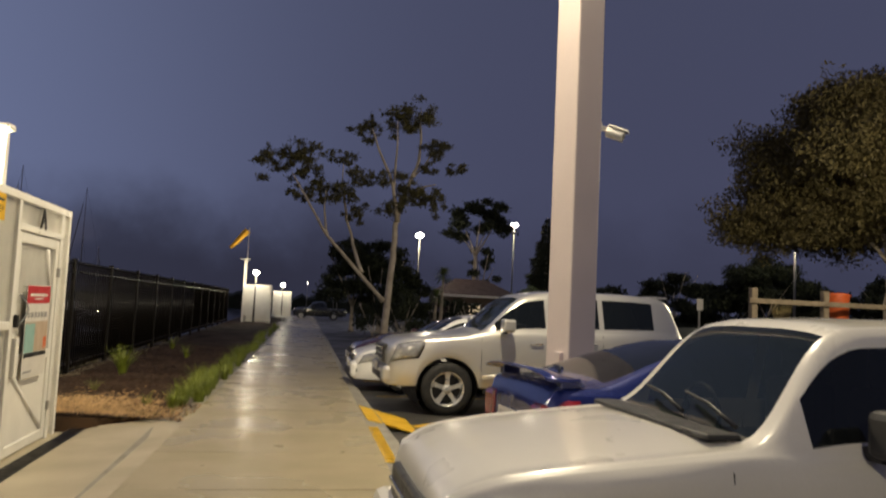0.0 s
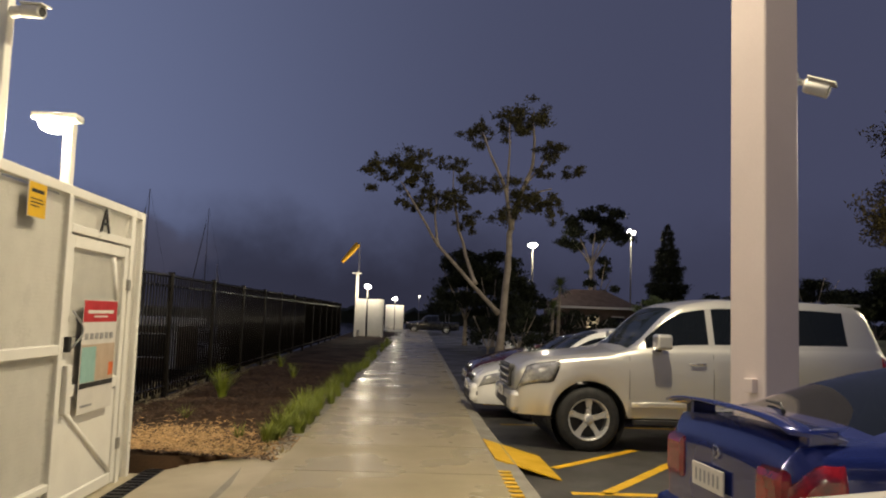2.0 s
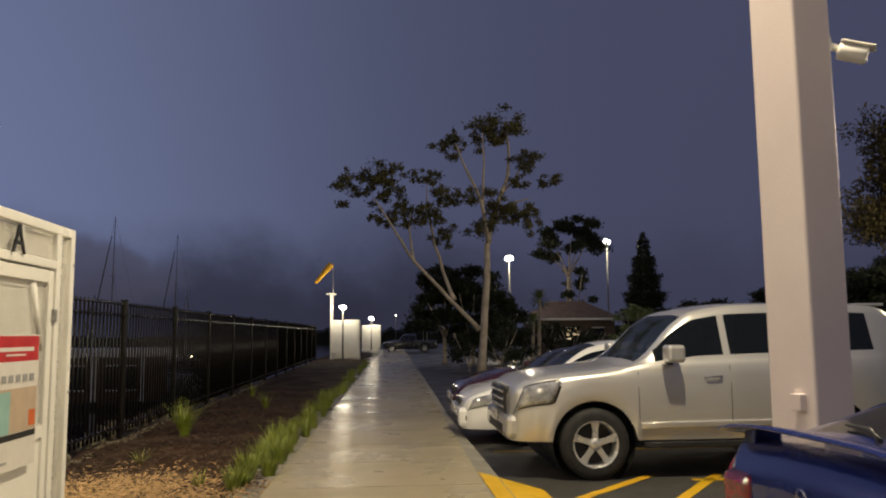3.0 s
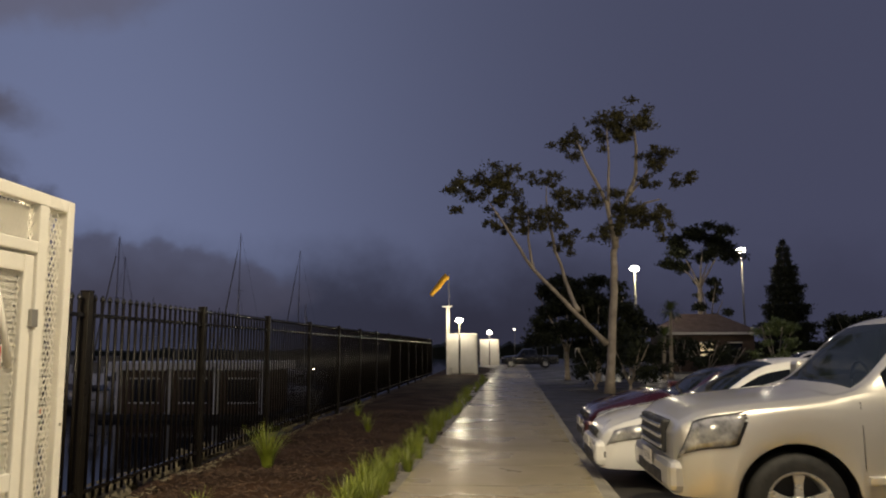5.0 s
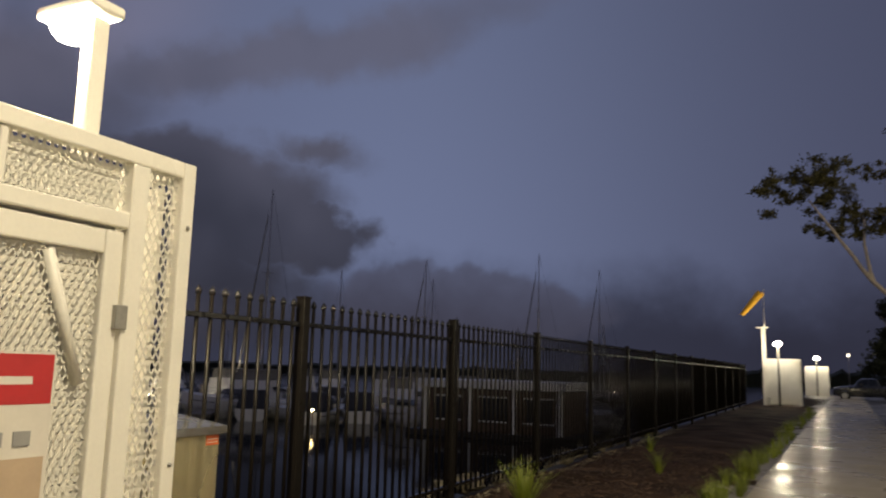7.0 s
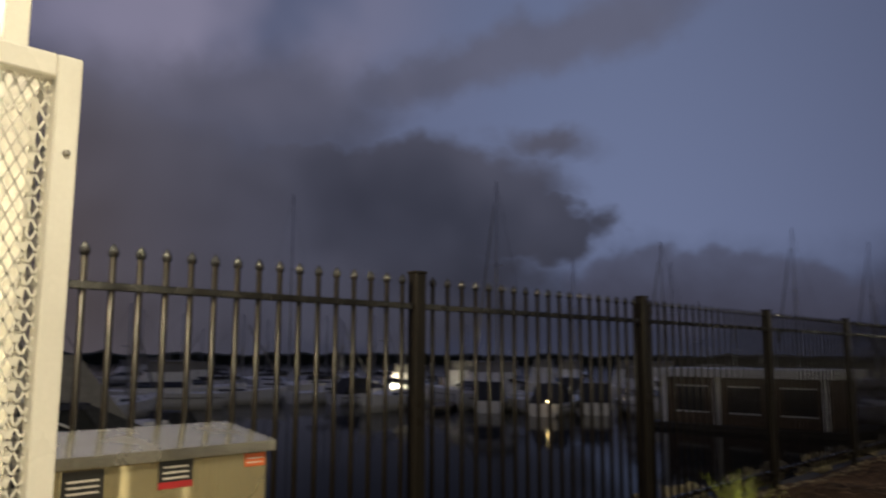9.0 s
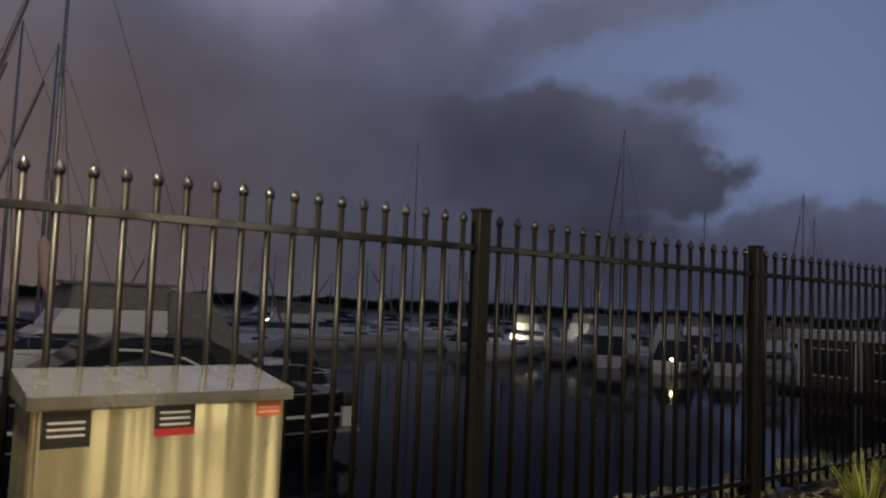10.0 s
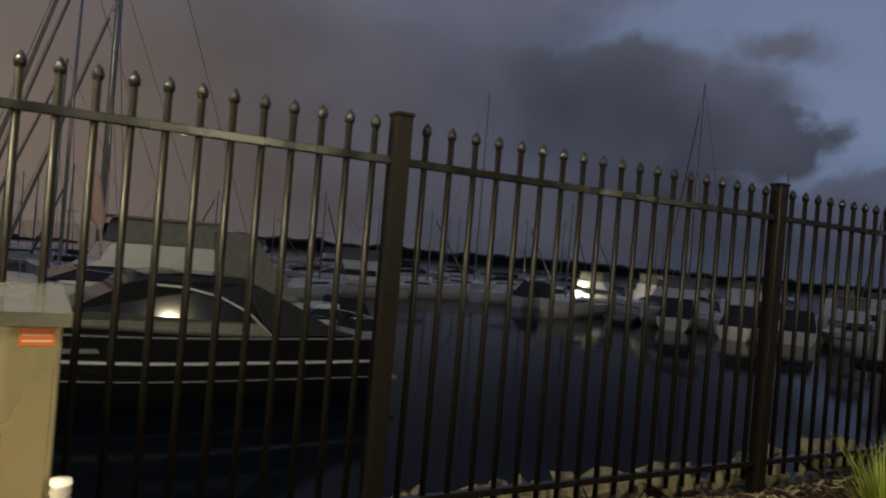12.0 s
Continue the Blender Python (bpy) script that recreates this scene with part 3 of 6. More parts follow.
def cctv_body(parent, place, rz, size=1.0, tilt=14, fat=1.0, label="white bullet security camera"):
    """Housing under a parent; points along +x of its own turn."""
    m = pose(*place, 0, tilt, rz)
    bm = bmesh.new()
    lathe(bm, [(0.001, 0.0), (0.045 * size, 0.0), (0.052 * size, 0.02), (0.052 * size, 0.20 * size), (0.047 * size, 0.21 * size), (0.001, 0.205 * size)], axis="x", sides=16)
    box(bm, 0.0, 0.25 * size, -0.056 * size, 0.056 * size, 0.040 * size, 0.058 * size, 0.01)
    m = m @ Matrix.Diagonal((1, fat, fat, 1))
    bmesh.ops.transform(bm, matrix=m, verts=bm.verts)
    body = part("camera_housing", bm, M_WHITE, parent, label)
    bm = bmesh.new()
    lathe(bm, [(0.001, 0.212 * size), (0.036 * size, 0.2125 * size)], axis="x", sides=14)
    bmesh.ops.transform(bm, matrix=m, verts=bm.verts)
    part("lens", bm, M_BLACK, body, "black glass lens")
    return body


# camera mast and lamp post standing in the enclosure
mast = thing("camera_mast", "white steel mast carrying two security cameras", "camera mast", (-3.42, 8.235, -0.13))
boxpart("pole", mast, M_WHITE, (-0.06, 0.06, -0.06, 0.06, 0, MAST_TOP), 0.012)
boxpart("pole_cap", mast, M_GREY, (-0.055, 0.055, -0.055, 0.055, MAST_TOP, MAST_TOP + 0.015), 0.004)
for out in (-1, 1):
    bm = bmesh.new()
    tube(bm, ((out * 0.06, 0, MAST_TOP - 0.24), (out * 0.13, -0.01, MAST_TOP - 0.23), (out * 0.18, -0.02, MAST_TOP - 0.22)), (0.055, 0.05, 0.03), 10)
    part("mount", bm, M_WHITE, mast)
cctv_body(mast, (0.15, 0.0, MAST_TOP - 0.22), -18, 1.0, 8, 1.15)
cctv_body(mast, (-0.15, 0.0, MAST_TOP - 0.22), 200, 1.15, 12, 1.2)


def lamp_post(x, y, z0, head_z, name="lamp_post", glow=0.145, label="white lamp post with a glowing lantern", r=0.05):
    ob = thing(name, label, "lamp post", (x, y, z0), group="lamp posts")
    h = head_z - z0
    bm = bmesh.new()
    tube(bm, ((0, 0, 0), (0, 0, h - 0.1)), (r * 1.2, r), 12)
    part("pole", bm, M_POLE, ob)
    bm = bmesh.new()
    if glow < 0.3:
        lathe(bm, ((0.001, h + glow * 0.62), (glow * 0.16, h + glow * 0.58), (glow * 0.2, h + glow * 0.5)), sides=16)
        part("cap", bm, M_WHITE, ob)
        shape = [(glow * 0.95 * math.cos(a) + 0.001, h + glow * 0.55 * math.sin(a)) for a in (math.pi * (k / 8 - 0.5) for k in range(9))]
    else:
        lathe(bm, ((0.001, h + glow * 0.52), (glow * 0.4, h + glow * 0.48), (glow * 0.6, h + glow * 0.38)), sides=20)
        part("hood", bm, M_POLE, ob)
        shape = [(glow * 0.8 * math.cos(a) + 0.001, h + glow * 0.45 * math.sin(a)) for a in (math.pi * (k / 8 - 0.5) for k in range(9))]
    bm = bmesh.new()
    lathe(bm, shape, sides=20)
    part("lantern", bm, M_LAMP, ob, "glowing lantern").visible_shadow = False
    bm = bmesh.new()
    lathe(bm, ((r * 1.05, h - 0.24), (r * 1.5, h - 0.2), (glow * 0.32, h - glow * 0.5)), sides=12)
    part("collar", bm, M_WHITE, ob)
    return ob


# flat-headed lamp on a square post at the back of the enclosure
gl = thing("gate_lamp", "white square lamp post with a flat glowing head", "lamp post", (-3.295, 9.395, -0.13), group="lamp posts")
boxpart("pole", gl, M_WHITE, (-0.048, 0.048, -0.048, 0.048, 0, LAMP_Z + 0.13), 0.01)
boxpart("head", gl, M_WHITE, (-0.36, 0.09, -0.11, 0.11, LAMP_Z + 0.15, LAMP_Z + 0.22), 0.02, "flat white lamp head")
bm = bmesh.new()
lathe(bm, [(0.17 * math.sin(math.pi * k / 12) + 0.001, -0.11 * math.cos(math.pi * k / 12)) for k in range(13)], sides=20)
bmesh.ops.transform(bm, matrix=pose(-0.15, 0, LAMP_Z + 0.13) @ Matrix.Diagonal((1, 0.7, 1, 1)), verts=bm.verts)
part("lens", bm, M_LAMP, gl, "glowing lens").visible_shadow = False
lamp_post(-2.2, 50.2, -0.1, 3.2, glow=0.22)
lamp_post(-0.8, 78.9, -0.1, 3.1, glow=0.25)
# these two lanterns are oversized, their bloom put into the shape
lamp_post(10.4, 63.3, -0.12, 7.5, glow=0.44, r=0.06)
lamp_post(23.3, 79.4, -0.12, 10.8, glow=0.54, r=0.07)
# unseen post that carries the added lamp behind the walker
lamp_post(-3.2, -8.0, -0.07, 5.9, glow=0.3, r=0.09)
# unseen post for the added lamp on the right
lamp_post(20.0, 18.0, -0.12, 7.4, glow=0.3, r=0.09)
lamp_post(43.5, 60.0, -0.12, 9.3, glow=0.35, r=0.1)

# second enclosure further along, with its own camera pole
gate_cage(-1.2, 50.8, 53.4, -0.1, 1.75, fine=False)
mast2 = thing("camera_mast", "white steel mast with a crossbar", "camera mast", (-2.95, 50.7, -0.1))
boxpart("pole", mast2, M_WHITE, (-0.05, 0.05, -0.05, 0.05, 0, 4.2), 0.01)
boxpart("cross_arm", mast2, M_WHITE, (-0.30, 0.30, -0.03, 0.03, 4.12, 4.19), 0.006)
gate_cage(0.1, 79.5, 82.5, -0.1, 1.85, fine=False)

# electrical cabinet by the fence
cab = thing("electrical_cabinet", "brushed stainless steel electrical cabinet with sloping lid by the fence", "cabinet", (-3.43, 9.70, -0.06))
boxpart("body", cab, M_CABINET, (-0.40, 0.0, 0.0, 1.0, 0.06, 1.15), 0.012)
boxpart("plinth", cab, M_KERB, (-0.42, 0.02, -0.01, 1.01, -0.1, 0.07), 0.01)
bm = bmesh.new()
q = [(-0.44, -0.02, 1.225), (0.04, -0.02, 1.165), (0.04, 1.02, 1.165), (-0.44, 1.02, 1.225)]
hi, lo = [bm.verts.new((a, b, c + 0.028)) for a, b, c in q], [bm.verts.new((a, b, 1.145 if i in (1, 2) else 1.15)) for i, (a, b, c) in enumerate(q)]
bm.faces.new(hi), bm.faces.new(lo[::-1])
for i in range(4):
    bm.faces.new((hi[i], hi[(i + 1) % 4], lo[(i + 1) % 4], lo[i]))
part("lid", bm, M_LID, cab, "wet stainless steel sloping lid")
door = boxpart("cabinet_door", cab, M_CABINET, (0.0, 0.012, 0.02, 0.98, 0.10, 1.14), 0.006)
boxpart("door_handle", door, M_GALV, (0.012, 0.05, 0.86, 0.89, 0.30, 0.50), 0.006, "steel swing handle")
for (a, b, c, d, lab, mt) in ((0.035, 0.205, 1.0, 1.135, "black warning label", M_BLACK), (0.44, 0.60, 1.02, 1.138, "black and red warning label", M_BLACK), (0.865, 0.975, 1.076, 1.136, "orange-red sticker", M_ORANGE)):
    l = boxpart("warning_label", door, mt, (0.012, 0.0145, a, b, c, d), 0, lab)
    if mt is M_BLACK:
        for k in range(3):
            boxpart("print", l, M_PAPER, (0.0145, 0.0152, a + 0.02, b - 0.02, c + 0.04 + 0.024 * k, c + 0.048 + 0.024 * k))
        if c > 1.01:
            boxpart("print", l, M_RED, (0.0145, 0.0154, a, b, c, c + 0.028))
    else:
        for k in range(2):
            boxpart("print", l, M_PAPER, (0.0145, 0.0150, a + 0.01, b - 0.01, c + 0.015 + 0.02 * k, c + 0.02 + 0.02 * k))

conduit = thing("conduit", "white ribbed plastic conduit beside the cabinet", "pipe", (-3.37, 10.725, -0.06))
bm = bmesh.new()
lathe(bm, [(0.030 if k % 2 else 0.037, 0.62 * k / 44) for k in range(45)] + [(0.036, 0.62), (0.034, 0.635), (0.001, 0.638)], sides=12)
part("pipe", bm, M_PAPER, conduit)
# square steel column in the car park with a camera on it
col = thing("steel_column", "tall pinkish-white square steel column in the car park", "column", (3.32, 8.25, -0.12), 17.2)
boxpart("shaft", col, M_POST, (-0.19, 0.19, -0.215, 0.215, 0, 9.2), 0.02)
boxpart("base_plate", col, M_GALV, (-0.30, 0.30, -0.32, 0.32, 0, 0.02), 0.004)
for a, b in ((-0.25, -0.27), (0.25, -0.27), (-0.25, 0.27), (0.25, 0.27)):
    bm = bmesh.new()
    lathe(bm, ((0.022, 0.02), (0.022, 0.05), (0.001, 0.052)), (a, b, 0), sides=6)
    part("bolt", bm, M_GALV, col)
boxpart("junction_box", col, M_POST, (-0.25, -0.19, -0.13, -0.03, 1.08, 1.2), 0.006)
bracket = boxpart("bracket", col, M_WHITE, (0.19, 0.215, -0.20, -0.10, 3.80, 3.92), 0.008)
bm = bmesh.new()
tube(bm, ((0.20, -0.15, 3.87), (0.27, -0.17, 3.85), (0.33, -0.19, 3.83)), (0.028, 0.03, 0.024), 10)
part("arm", bm, M_WHITE, bracket)
cctv_body(col, (0.29, -0.19, 3.82), -50, 1.0, 22, 1.35)
boxpart("flood_arm", col, M_POST, (-1.25, -0.19, -0.78, -0.70, 8.9, 8.98), 0.01)
boxpart("flood_arm", col, M_POST, (-0.19, -0.09, -0.78, -0.20, 8.9, 8.98), 0.01)
boxpart("flood_lamp", col, M_POST, (-1.40, -1.0, -0.9, -0.55, 8.82, 8.9), 0.02, "car park flood lamp")


# ---- vehicles ----
def curve(points):
    """A smooth curve through (x, value) pairs."""
    xs, ys = zip(*points)

    def f(x):
        if x <= xs[0]:
            return ys[0]
        for i in range(len(xs) - 1):
            if x <= xs[i + 1]:
                u = (x - xs[i]) / (xs[i + 1] - xs[i])
                d = [0.0, 0.0]
                for j, k in enumerate((i, i + 1)):
                    if 0 < k < len(xs) - 1:
                        a = (ys[k] - ys[k - 1]) / (xs[k] - xs[k - 1])
                        b = (ys[k + 1] - ys[k]) / (xs[k + 1] - xs[k])
                        d[j] = 0.0 if a * b <= 0 else 2 * a * b / (a + b)
                    else:
                        d[j] = (ys[i + 1] - ys[i]) / (xs[i + 1] - xs[i])
                h = xs[i + 1] - xs[i]
                return (ys[i] * (1 + 2 * u) * (1 - u) ** 2 + d[0] * h * u * (1 - u) ** 2 + ys[i + 1] * u * u * (3 - 2 * u) + d[1] * h * u * u * (u - 1))
        return ys[-1]

    return f


def paint(name, colour, rough=0.28, metal=0.0, dirt=0.12):
    return material(name, colour, rough, metal, scale=1.4, vary=dirt, fine=90, coat=0.9, rough_vary=0.06)


M_SILVER = paint("silver_paint", (0.66, 0.645, 0.60), 0.36, 0.62, 0.08)
M_CREAM = paint("white_car_paint", (0.74, 0.71, 0.63), 0.32)
M_WHITECAR = paint("white_sedan_paint", (0.78, 0.77, 0.74), 0.30)
M_BLUE = paint("blue_metallic_paint", (0.011, 0.022, 0.15), 0.26, 0.35)
M_MAROON = paint("maroon_paint", (0.045, 0.004, 0.008), 0.28, 0.3)
M_BLACKCAR = paint("black_paint", (0.012, 0.013, 0.015), 0.25)
M_GLASS = glassy("tinted_glass", (0.006, 0.008, 0.009), 0.035, 0.92)
M_GLASS_CLEAR = glassy("windscreen_glass", (0.012, 0.018, 0.020), 0.05, 0.72)
M_TYRE = material("tyre_rubber", (0.014, 0.014, 0.014), 0.75, scale=14, vary=0.3, bump=0.3, fine=80)
M_ALLOY = material("alloy_wheel", (0.60, 0.60, 0.58), 0.32, 0.55, scale=9, vary=0.25)
M_CHROME = material("chrome", (0.72, 0.72, 0.70), 0.14, 0.95, scale=9, vary=0.1)
M_HEADLAMP = material("headlamp_lens", (0.62, 0.62, 0.60), 0.12, 0.5, scale=9, colour2=(0.13, 0.13, 0.13), fine=30, coat=1.0)
M_TAIL = material("red_tail_lens", (0.30, 0.006, 0.010), 0.12, 0.0, scale=12, colour2=(0.10, 0.003, 0.005), coat=1.0)
M_TRIM = material("black_trim", (0.016, 0.016, 0.017), 0.5, scale=12, vary=0.3)
M_SEAT = material("seat_cloth", (0.10, 0.095, 0.085), 0.9, scale=12, vary=0.3)


def wheel(parent, x, y, r, out, spokes=6, width=0.23, alloy=None):
    """A wheel centred at (x, y, r); out is +1 or -1, the side on which its face shows."""
    bm = bmesh.new()
    w = width / 2
    lathe(bm, [(r * 0.66, -w), (r * 0.80, -w * 1.02), (r * 0.95, -w * 0.92), (r, -w * 0.6), (r, w * 0.6), (r * 0.95, w * 0.92), (r * 0.80, w * 1.02), (r * 0.66, w)], (x, y, r), "y", 36)
    tyre = part("wheel", bm, M_TYRE, parent, "black rubber tyre on an alloy rim")
    bm = bmesh.new()
    f = out * w
    lathe(bm, [(r * 0.665, f * 0.98), (r * 0.64, f * 1.0), (r * 0.60, f * 0.86), (r * 0.58, -f * 0.4)], (x, y, r), "y", 36)
    hub = f * 0.80
    lathe(bm, [(0.001, hub + out * 0.012), (r * 0.13, hub + out * 0.012), (r * 0.17, hub), (r * 0.17, hub - out * 0.05)], (x, y, r), "y", 18)
    for k in range(spokes):
        a = 2 * math.pi * k / spokes + 0.3
        c, s = math.cos(a), math.sin(a)
        qs = []
        for rad, half, h in ((r * 0.14, r * 0.085, hub), (r * 0.40, r * 0.075, hub * 1.02), (r * 0.62, r * 0.12, f * 0.92)):
            for sgn in (-1, 1):
                qs.append((x + c * rad - s * half * sgn, y + h, r + s * rad + c * half * sgn))
        v = [bm.verts.new(p) for p in qs] + [bm.verts.new((p[0], p[1] - out * 0.03, p[2])) for p in qs]
        for fs in ((0, 1, 3, 2), (2, 3, 5, 4), (0, 2, 8, 6), (2, 4, 10, 8), (1, 7, 9, 3), (3, 9, 11, 5)):
            bm.faces.new([v[i] for i in fs])
    part("rim", bm, alloy or M_ALLOY, tyre, "bright alloy rim")
    bm = bmesh.new()
    lathe(bm, [(r * 0.60, -f * 0.3), (0.001, -f * 0.3)], (x, y, r), "y", 20)
    part("brake_disc", bm, M_TRIM, tyre)


def vehicle(name, label, category, place, rz, s, body_mat):
    """A car lofted along its length; nose at the origin, tail towards +x. s: its measures."""
    car = thing(name, label, category, place, rz, group="parked cars")
    L, half = s["length"], s["width"] / 2
    belt, top = curve(s["belt"]), curve(s["top"])
    plan, roofw = curve(s["plan"]), s["roof_half"]
    sill, R = s["sill"], s["arch"]
    wheels = s["wheels"]
    xs = sorted(set([L * i / 90 for i in range(91)] + [w + R * math.cos(math.pi * k / 20) for w in wheels for k in range(21)] + [x for x, _ in s["top"]] + [x for a in s["glass"] for x in a]))
    xs = [x for i, x in enumerate(xs) if 0 <= x <= L and (i == 0 or x - xs[i - 1] > 0.006)]

    def lower(x):
        z = sill(x) if callable(sill) else sill
        for w in wheels:
            if abs(x - w) < R:
                z = max(z, s["tyre"] + math.sqrt(R * R - (x - w) ** 2))
        return z

    def section(x):
        zb, zt, z0 = belt(x), max(top(x), belt(x) + 0.015), lower(x)
        w = half * plan(x)
        cab = min(1.0, max(0.0, (zt - zb - 0.04) / s["cab_h"]))
        pts = []
        for u, bulge in ((0.0, 0.955), (0.12, 0.985), (0.35, 1.0), (0.6, 1.0), (0.82, 0.992), (0.94, 0.975), (1.0, 0.95)):
            z = z0 + (zb - z0) * u
            # a flare round the wheel openings
            fl = sum(max(0.0, 1 - abs(math.hypot(x - wx, z - s["tyre"]) - R) / 0.07) for wx in wheels) * s.get("flare", 0.02)
            pts.append((w * bulge + fl * (1 if u < 0.95 else 0), z))
        we = w * 0.95
        wr = we * 0.90 + (roofw - we * 0.90) * cab
        if cab > 0.02:
            side = [(we - 0.012, zb + 0.012)]
            for u in (0.10, 0.5, 0.86):
                side.append((we - 0.012 + (wr + 0.015 - we + 0.012) * u, zb + 0.012 + (zt - 0.035 - zb) * u * 0.96))
            side.append((wr, zt - 0.035))
        else:
            side = [(we * (1 - 0.018 * k), zb + (zt - zb) * 0.12 * k) for k in range(1, 6)]
        pts += side
        w1, zc = pts[-1]
        for u in (0.10, 0.30, 0.6, 1.0):
            pts.append((w1 * (1 - u), zc + (zt - zc) * math.sin(min(1.0, u * 1.6) * math.pi / 2)))
        return pts

    rows = [section(x) for x in xs]
    n = len(rows[0])
    GL = (8, 10)  # ring bands of the side windows
    body = bmesh.new()
    panes, screens = {}, {}
    for sgn in (1, -1):
        cache = {}

        def vert(bm, i, k):
            key = (id(bm), i, k)
            if key not in cache:
                y, z = rows[i][k]
                cache[key] = bm.verts.new((xs[i], sgn * y, z))
            return cache[key]

        for i in range(len(xs) - 1):
            xm = (xs[i] + xs[i + 1]) / 2
            for k in range(n - 1):
                bm = body
                for j, (a, b) in enumerate(s["glass"]):
                    if GL[0] <= k < GL[1] and a < xm < b:
                        bm = panes.setdefault((sgn, j), bmesh.new())
                for j in ("screen", "rear"):
                    if k >= 12 and s[j][0] < xm < s[j][1]:
                        bm = screens.setdefault(j, bmesh.new())
                f = [vert(bm, i, k), vert(bm, i + 1, k), vert(bm, i + 1, k + 1), vert(bm, i, k + 1)]
                try:
                    bm.faces.new(f).smooth = True
                except ValueError:
                    pass
    # nose and tail faces
    for i in (0, len(xs) - 1):
        ring = [body.verts.new((xs[i], y, z)) for y, z in rows[i]] + [body.verts.new((xs[i], -y, z)) for y, z in rows[i][-2::-1]]
        body.faces.new(ring)
    bmesh.ops.remove_doubles(body, verts=body.verts, dist=0.0005)
    part("body", body, body_mat, car)
    for bm in panes.values():
        part("side_window", bm, s.get("tint", M_GLASS), car, "dark tinted side glass")
    for j, bm in screens.items():
        bmesh.ops.remove_doubles(bm, verts=bm.verts, dist=0.0005)
        part("windscreen" if j == "screen" else "rear_window", bm, M_GLASS_CLEAR if j == "screen" else s.get("rear_tint", M_GLASS), car, "reflective windscreen glass" if j == "screen" else "dark rear glass")
    # floor pan and cabin lining
    bm = bmesh.new()
    box(bm, 0.25, L - 0.25, -half * 0.62, half * 0.62, s["floor"], s["floor"] + 0.34, 0.05)
    part("chassis", bm, M_TRIM, car, "black underbody")
    for w in wheels:
        bm = bmesh.new()
        lathe(bm, [(R * 0.99, -half * 0.93), (R * 0.99, half * 0.93)], (w, 0, s["tyre"]), "y", 24)
        part("wheel_liner", bm, M_TRIM, car)
    cx0, cx1 = s["cabin"]
    box_b = bmesh.new()
    box(box_b, cx0, cx1, -half * 0.86, half * 0.86, s["floor"] + 0.34, belt((cx0 + cx1) / 2) - 0.10, 0.04)
    part("cabin_tub", box_b, M_TRIM, car)
    for yy in (-0.36, 0.36):
        b = bmesh.new()
        sx = s["seat"]
        zb = belt(sx)
        box(b, sx, sx + 0.16, yy - 0.24, yy + 0.24, zb - 0.3, zb + 0.24, 0.05)
        box(b, sx + 0.03, sx + 0.13, yy - 0.13, yy + 0.13, zb + 0.25, zb + 0.42, 0.04)
        part("seat", b, M_SEAT, car)
    b = bmesh.new()
    tube(b, [(s["seat"] - 0.55, 0.36 + 0.19 * math.cos(a), belt(s["seat"]) + 0.02 + 0.17 * math.sin(a)) for a in (2 * math.pi * k / 16 for k in range(17))], [0.014] * 17, 6)
    part("steering_wheel", b, M_TRIM, car)
    for w in wheels:
        for out in (-1, 1):
            wheel(car, w, out * (half - 0.125), s["tyre"], out, s.get("spokes", 6))
    # mirrors
    mx = s["mirror"]
    for out in (-1, 1):
        bm = bmesh.new()
        zm = belt(mx) + 0.02
        wm = half * plan(mx)
        box(bm, mx - 0.06, mx + 0.14, min(out * (wm + 0.03), out * (wm + 0.24)), max(out * (wm + 0.03), out * (wm + 0.24)), zm, zm + s.get("mirror_h", 0.16), 0.035)
        m_ob = part("wing_mirror", bm, s.get("mirror_mat", body_mat), car)
        bm = bmesh.new()
        box(bm, mx + 0.01, mx + 0.06, min(out * (wm - 0.08), out * (wm + 0.06)), max(out * (wm - 0.08), out * (wm + 0.06)), zm - 0.03, zm + 0.03, 0.01)
        part("mirror_stalk", bm, M_TRIM, m_ob)
    # door seams and handles
    for x in s["seams"]:
        for out in (-1, 1):
            zz = lower(x)
            pts = [(x, out * (half * plan(x) * b + 0.001), zz + (belt(x) - zz) * u) for u, b in ((0.10, 0.985), (0.35, 1.0), (0.6, 1.0), (0.94, 0.976))]
            bm = bmesh.new()
            tube(bm, pts, [0.004] * 4, 5)
            part("door_seam", bm, M_TRIM, car)
    for x in s["handles"]:
        for out in (-1, 1):
            bm = bmesh.new()
            z = lower(x) + (belt(x) - lower(x)) * 0.80
            y = half * plan(x) * 0.995
            tube(bm, [(x - 0.10, out * (y - 0.01), z), (x - 0.08, out * (y + 0.028), z), (x + 0.08, out * (y + 0.028), z + 0.006), (x + 0.10, out * (y - 0.01), z + 0.006)], [0.013] * 4, 8)
            part("door_handle", bm, s.get("handle_mat", body_mat), car)
    return car, belt, half, plan, lower


def plate(car, x, y0, z, out, width=0.37):
    p = boxpart("number_plate", car, M_PAPER, (min(x, x + 0.012 * out), max(x, x + 0.012 * out), y0 - width / 2, y0 + width / 2, z, z + 0.13), 0.003, "white number plate")
    for k in range(6):
        yy = y0 - width * 0.38 + k * width * 0.14
        boxpart("plate_bar", p, M_GREY, (min(x + 0.012 * out, x + 0.0135 * out), max(x + 0.012 * out, x + 0.0135 * out), yy, yy + 0.022, z + 0.03, z + 0.10))


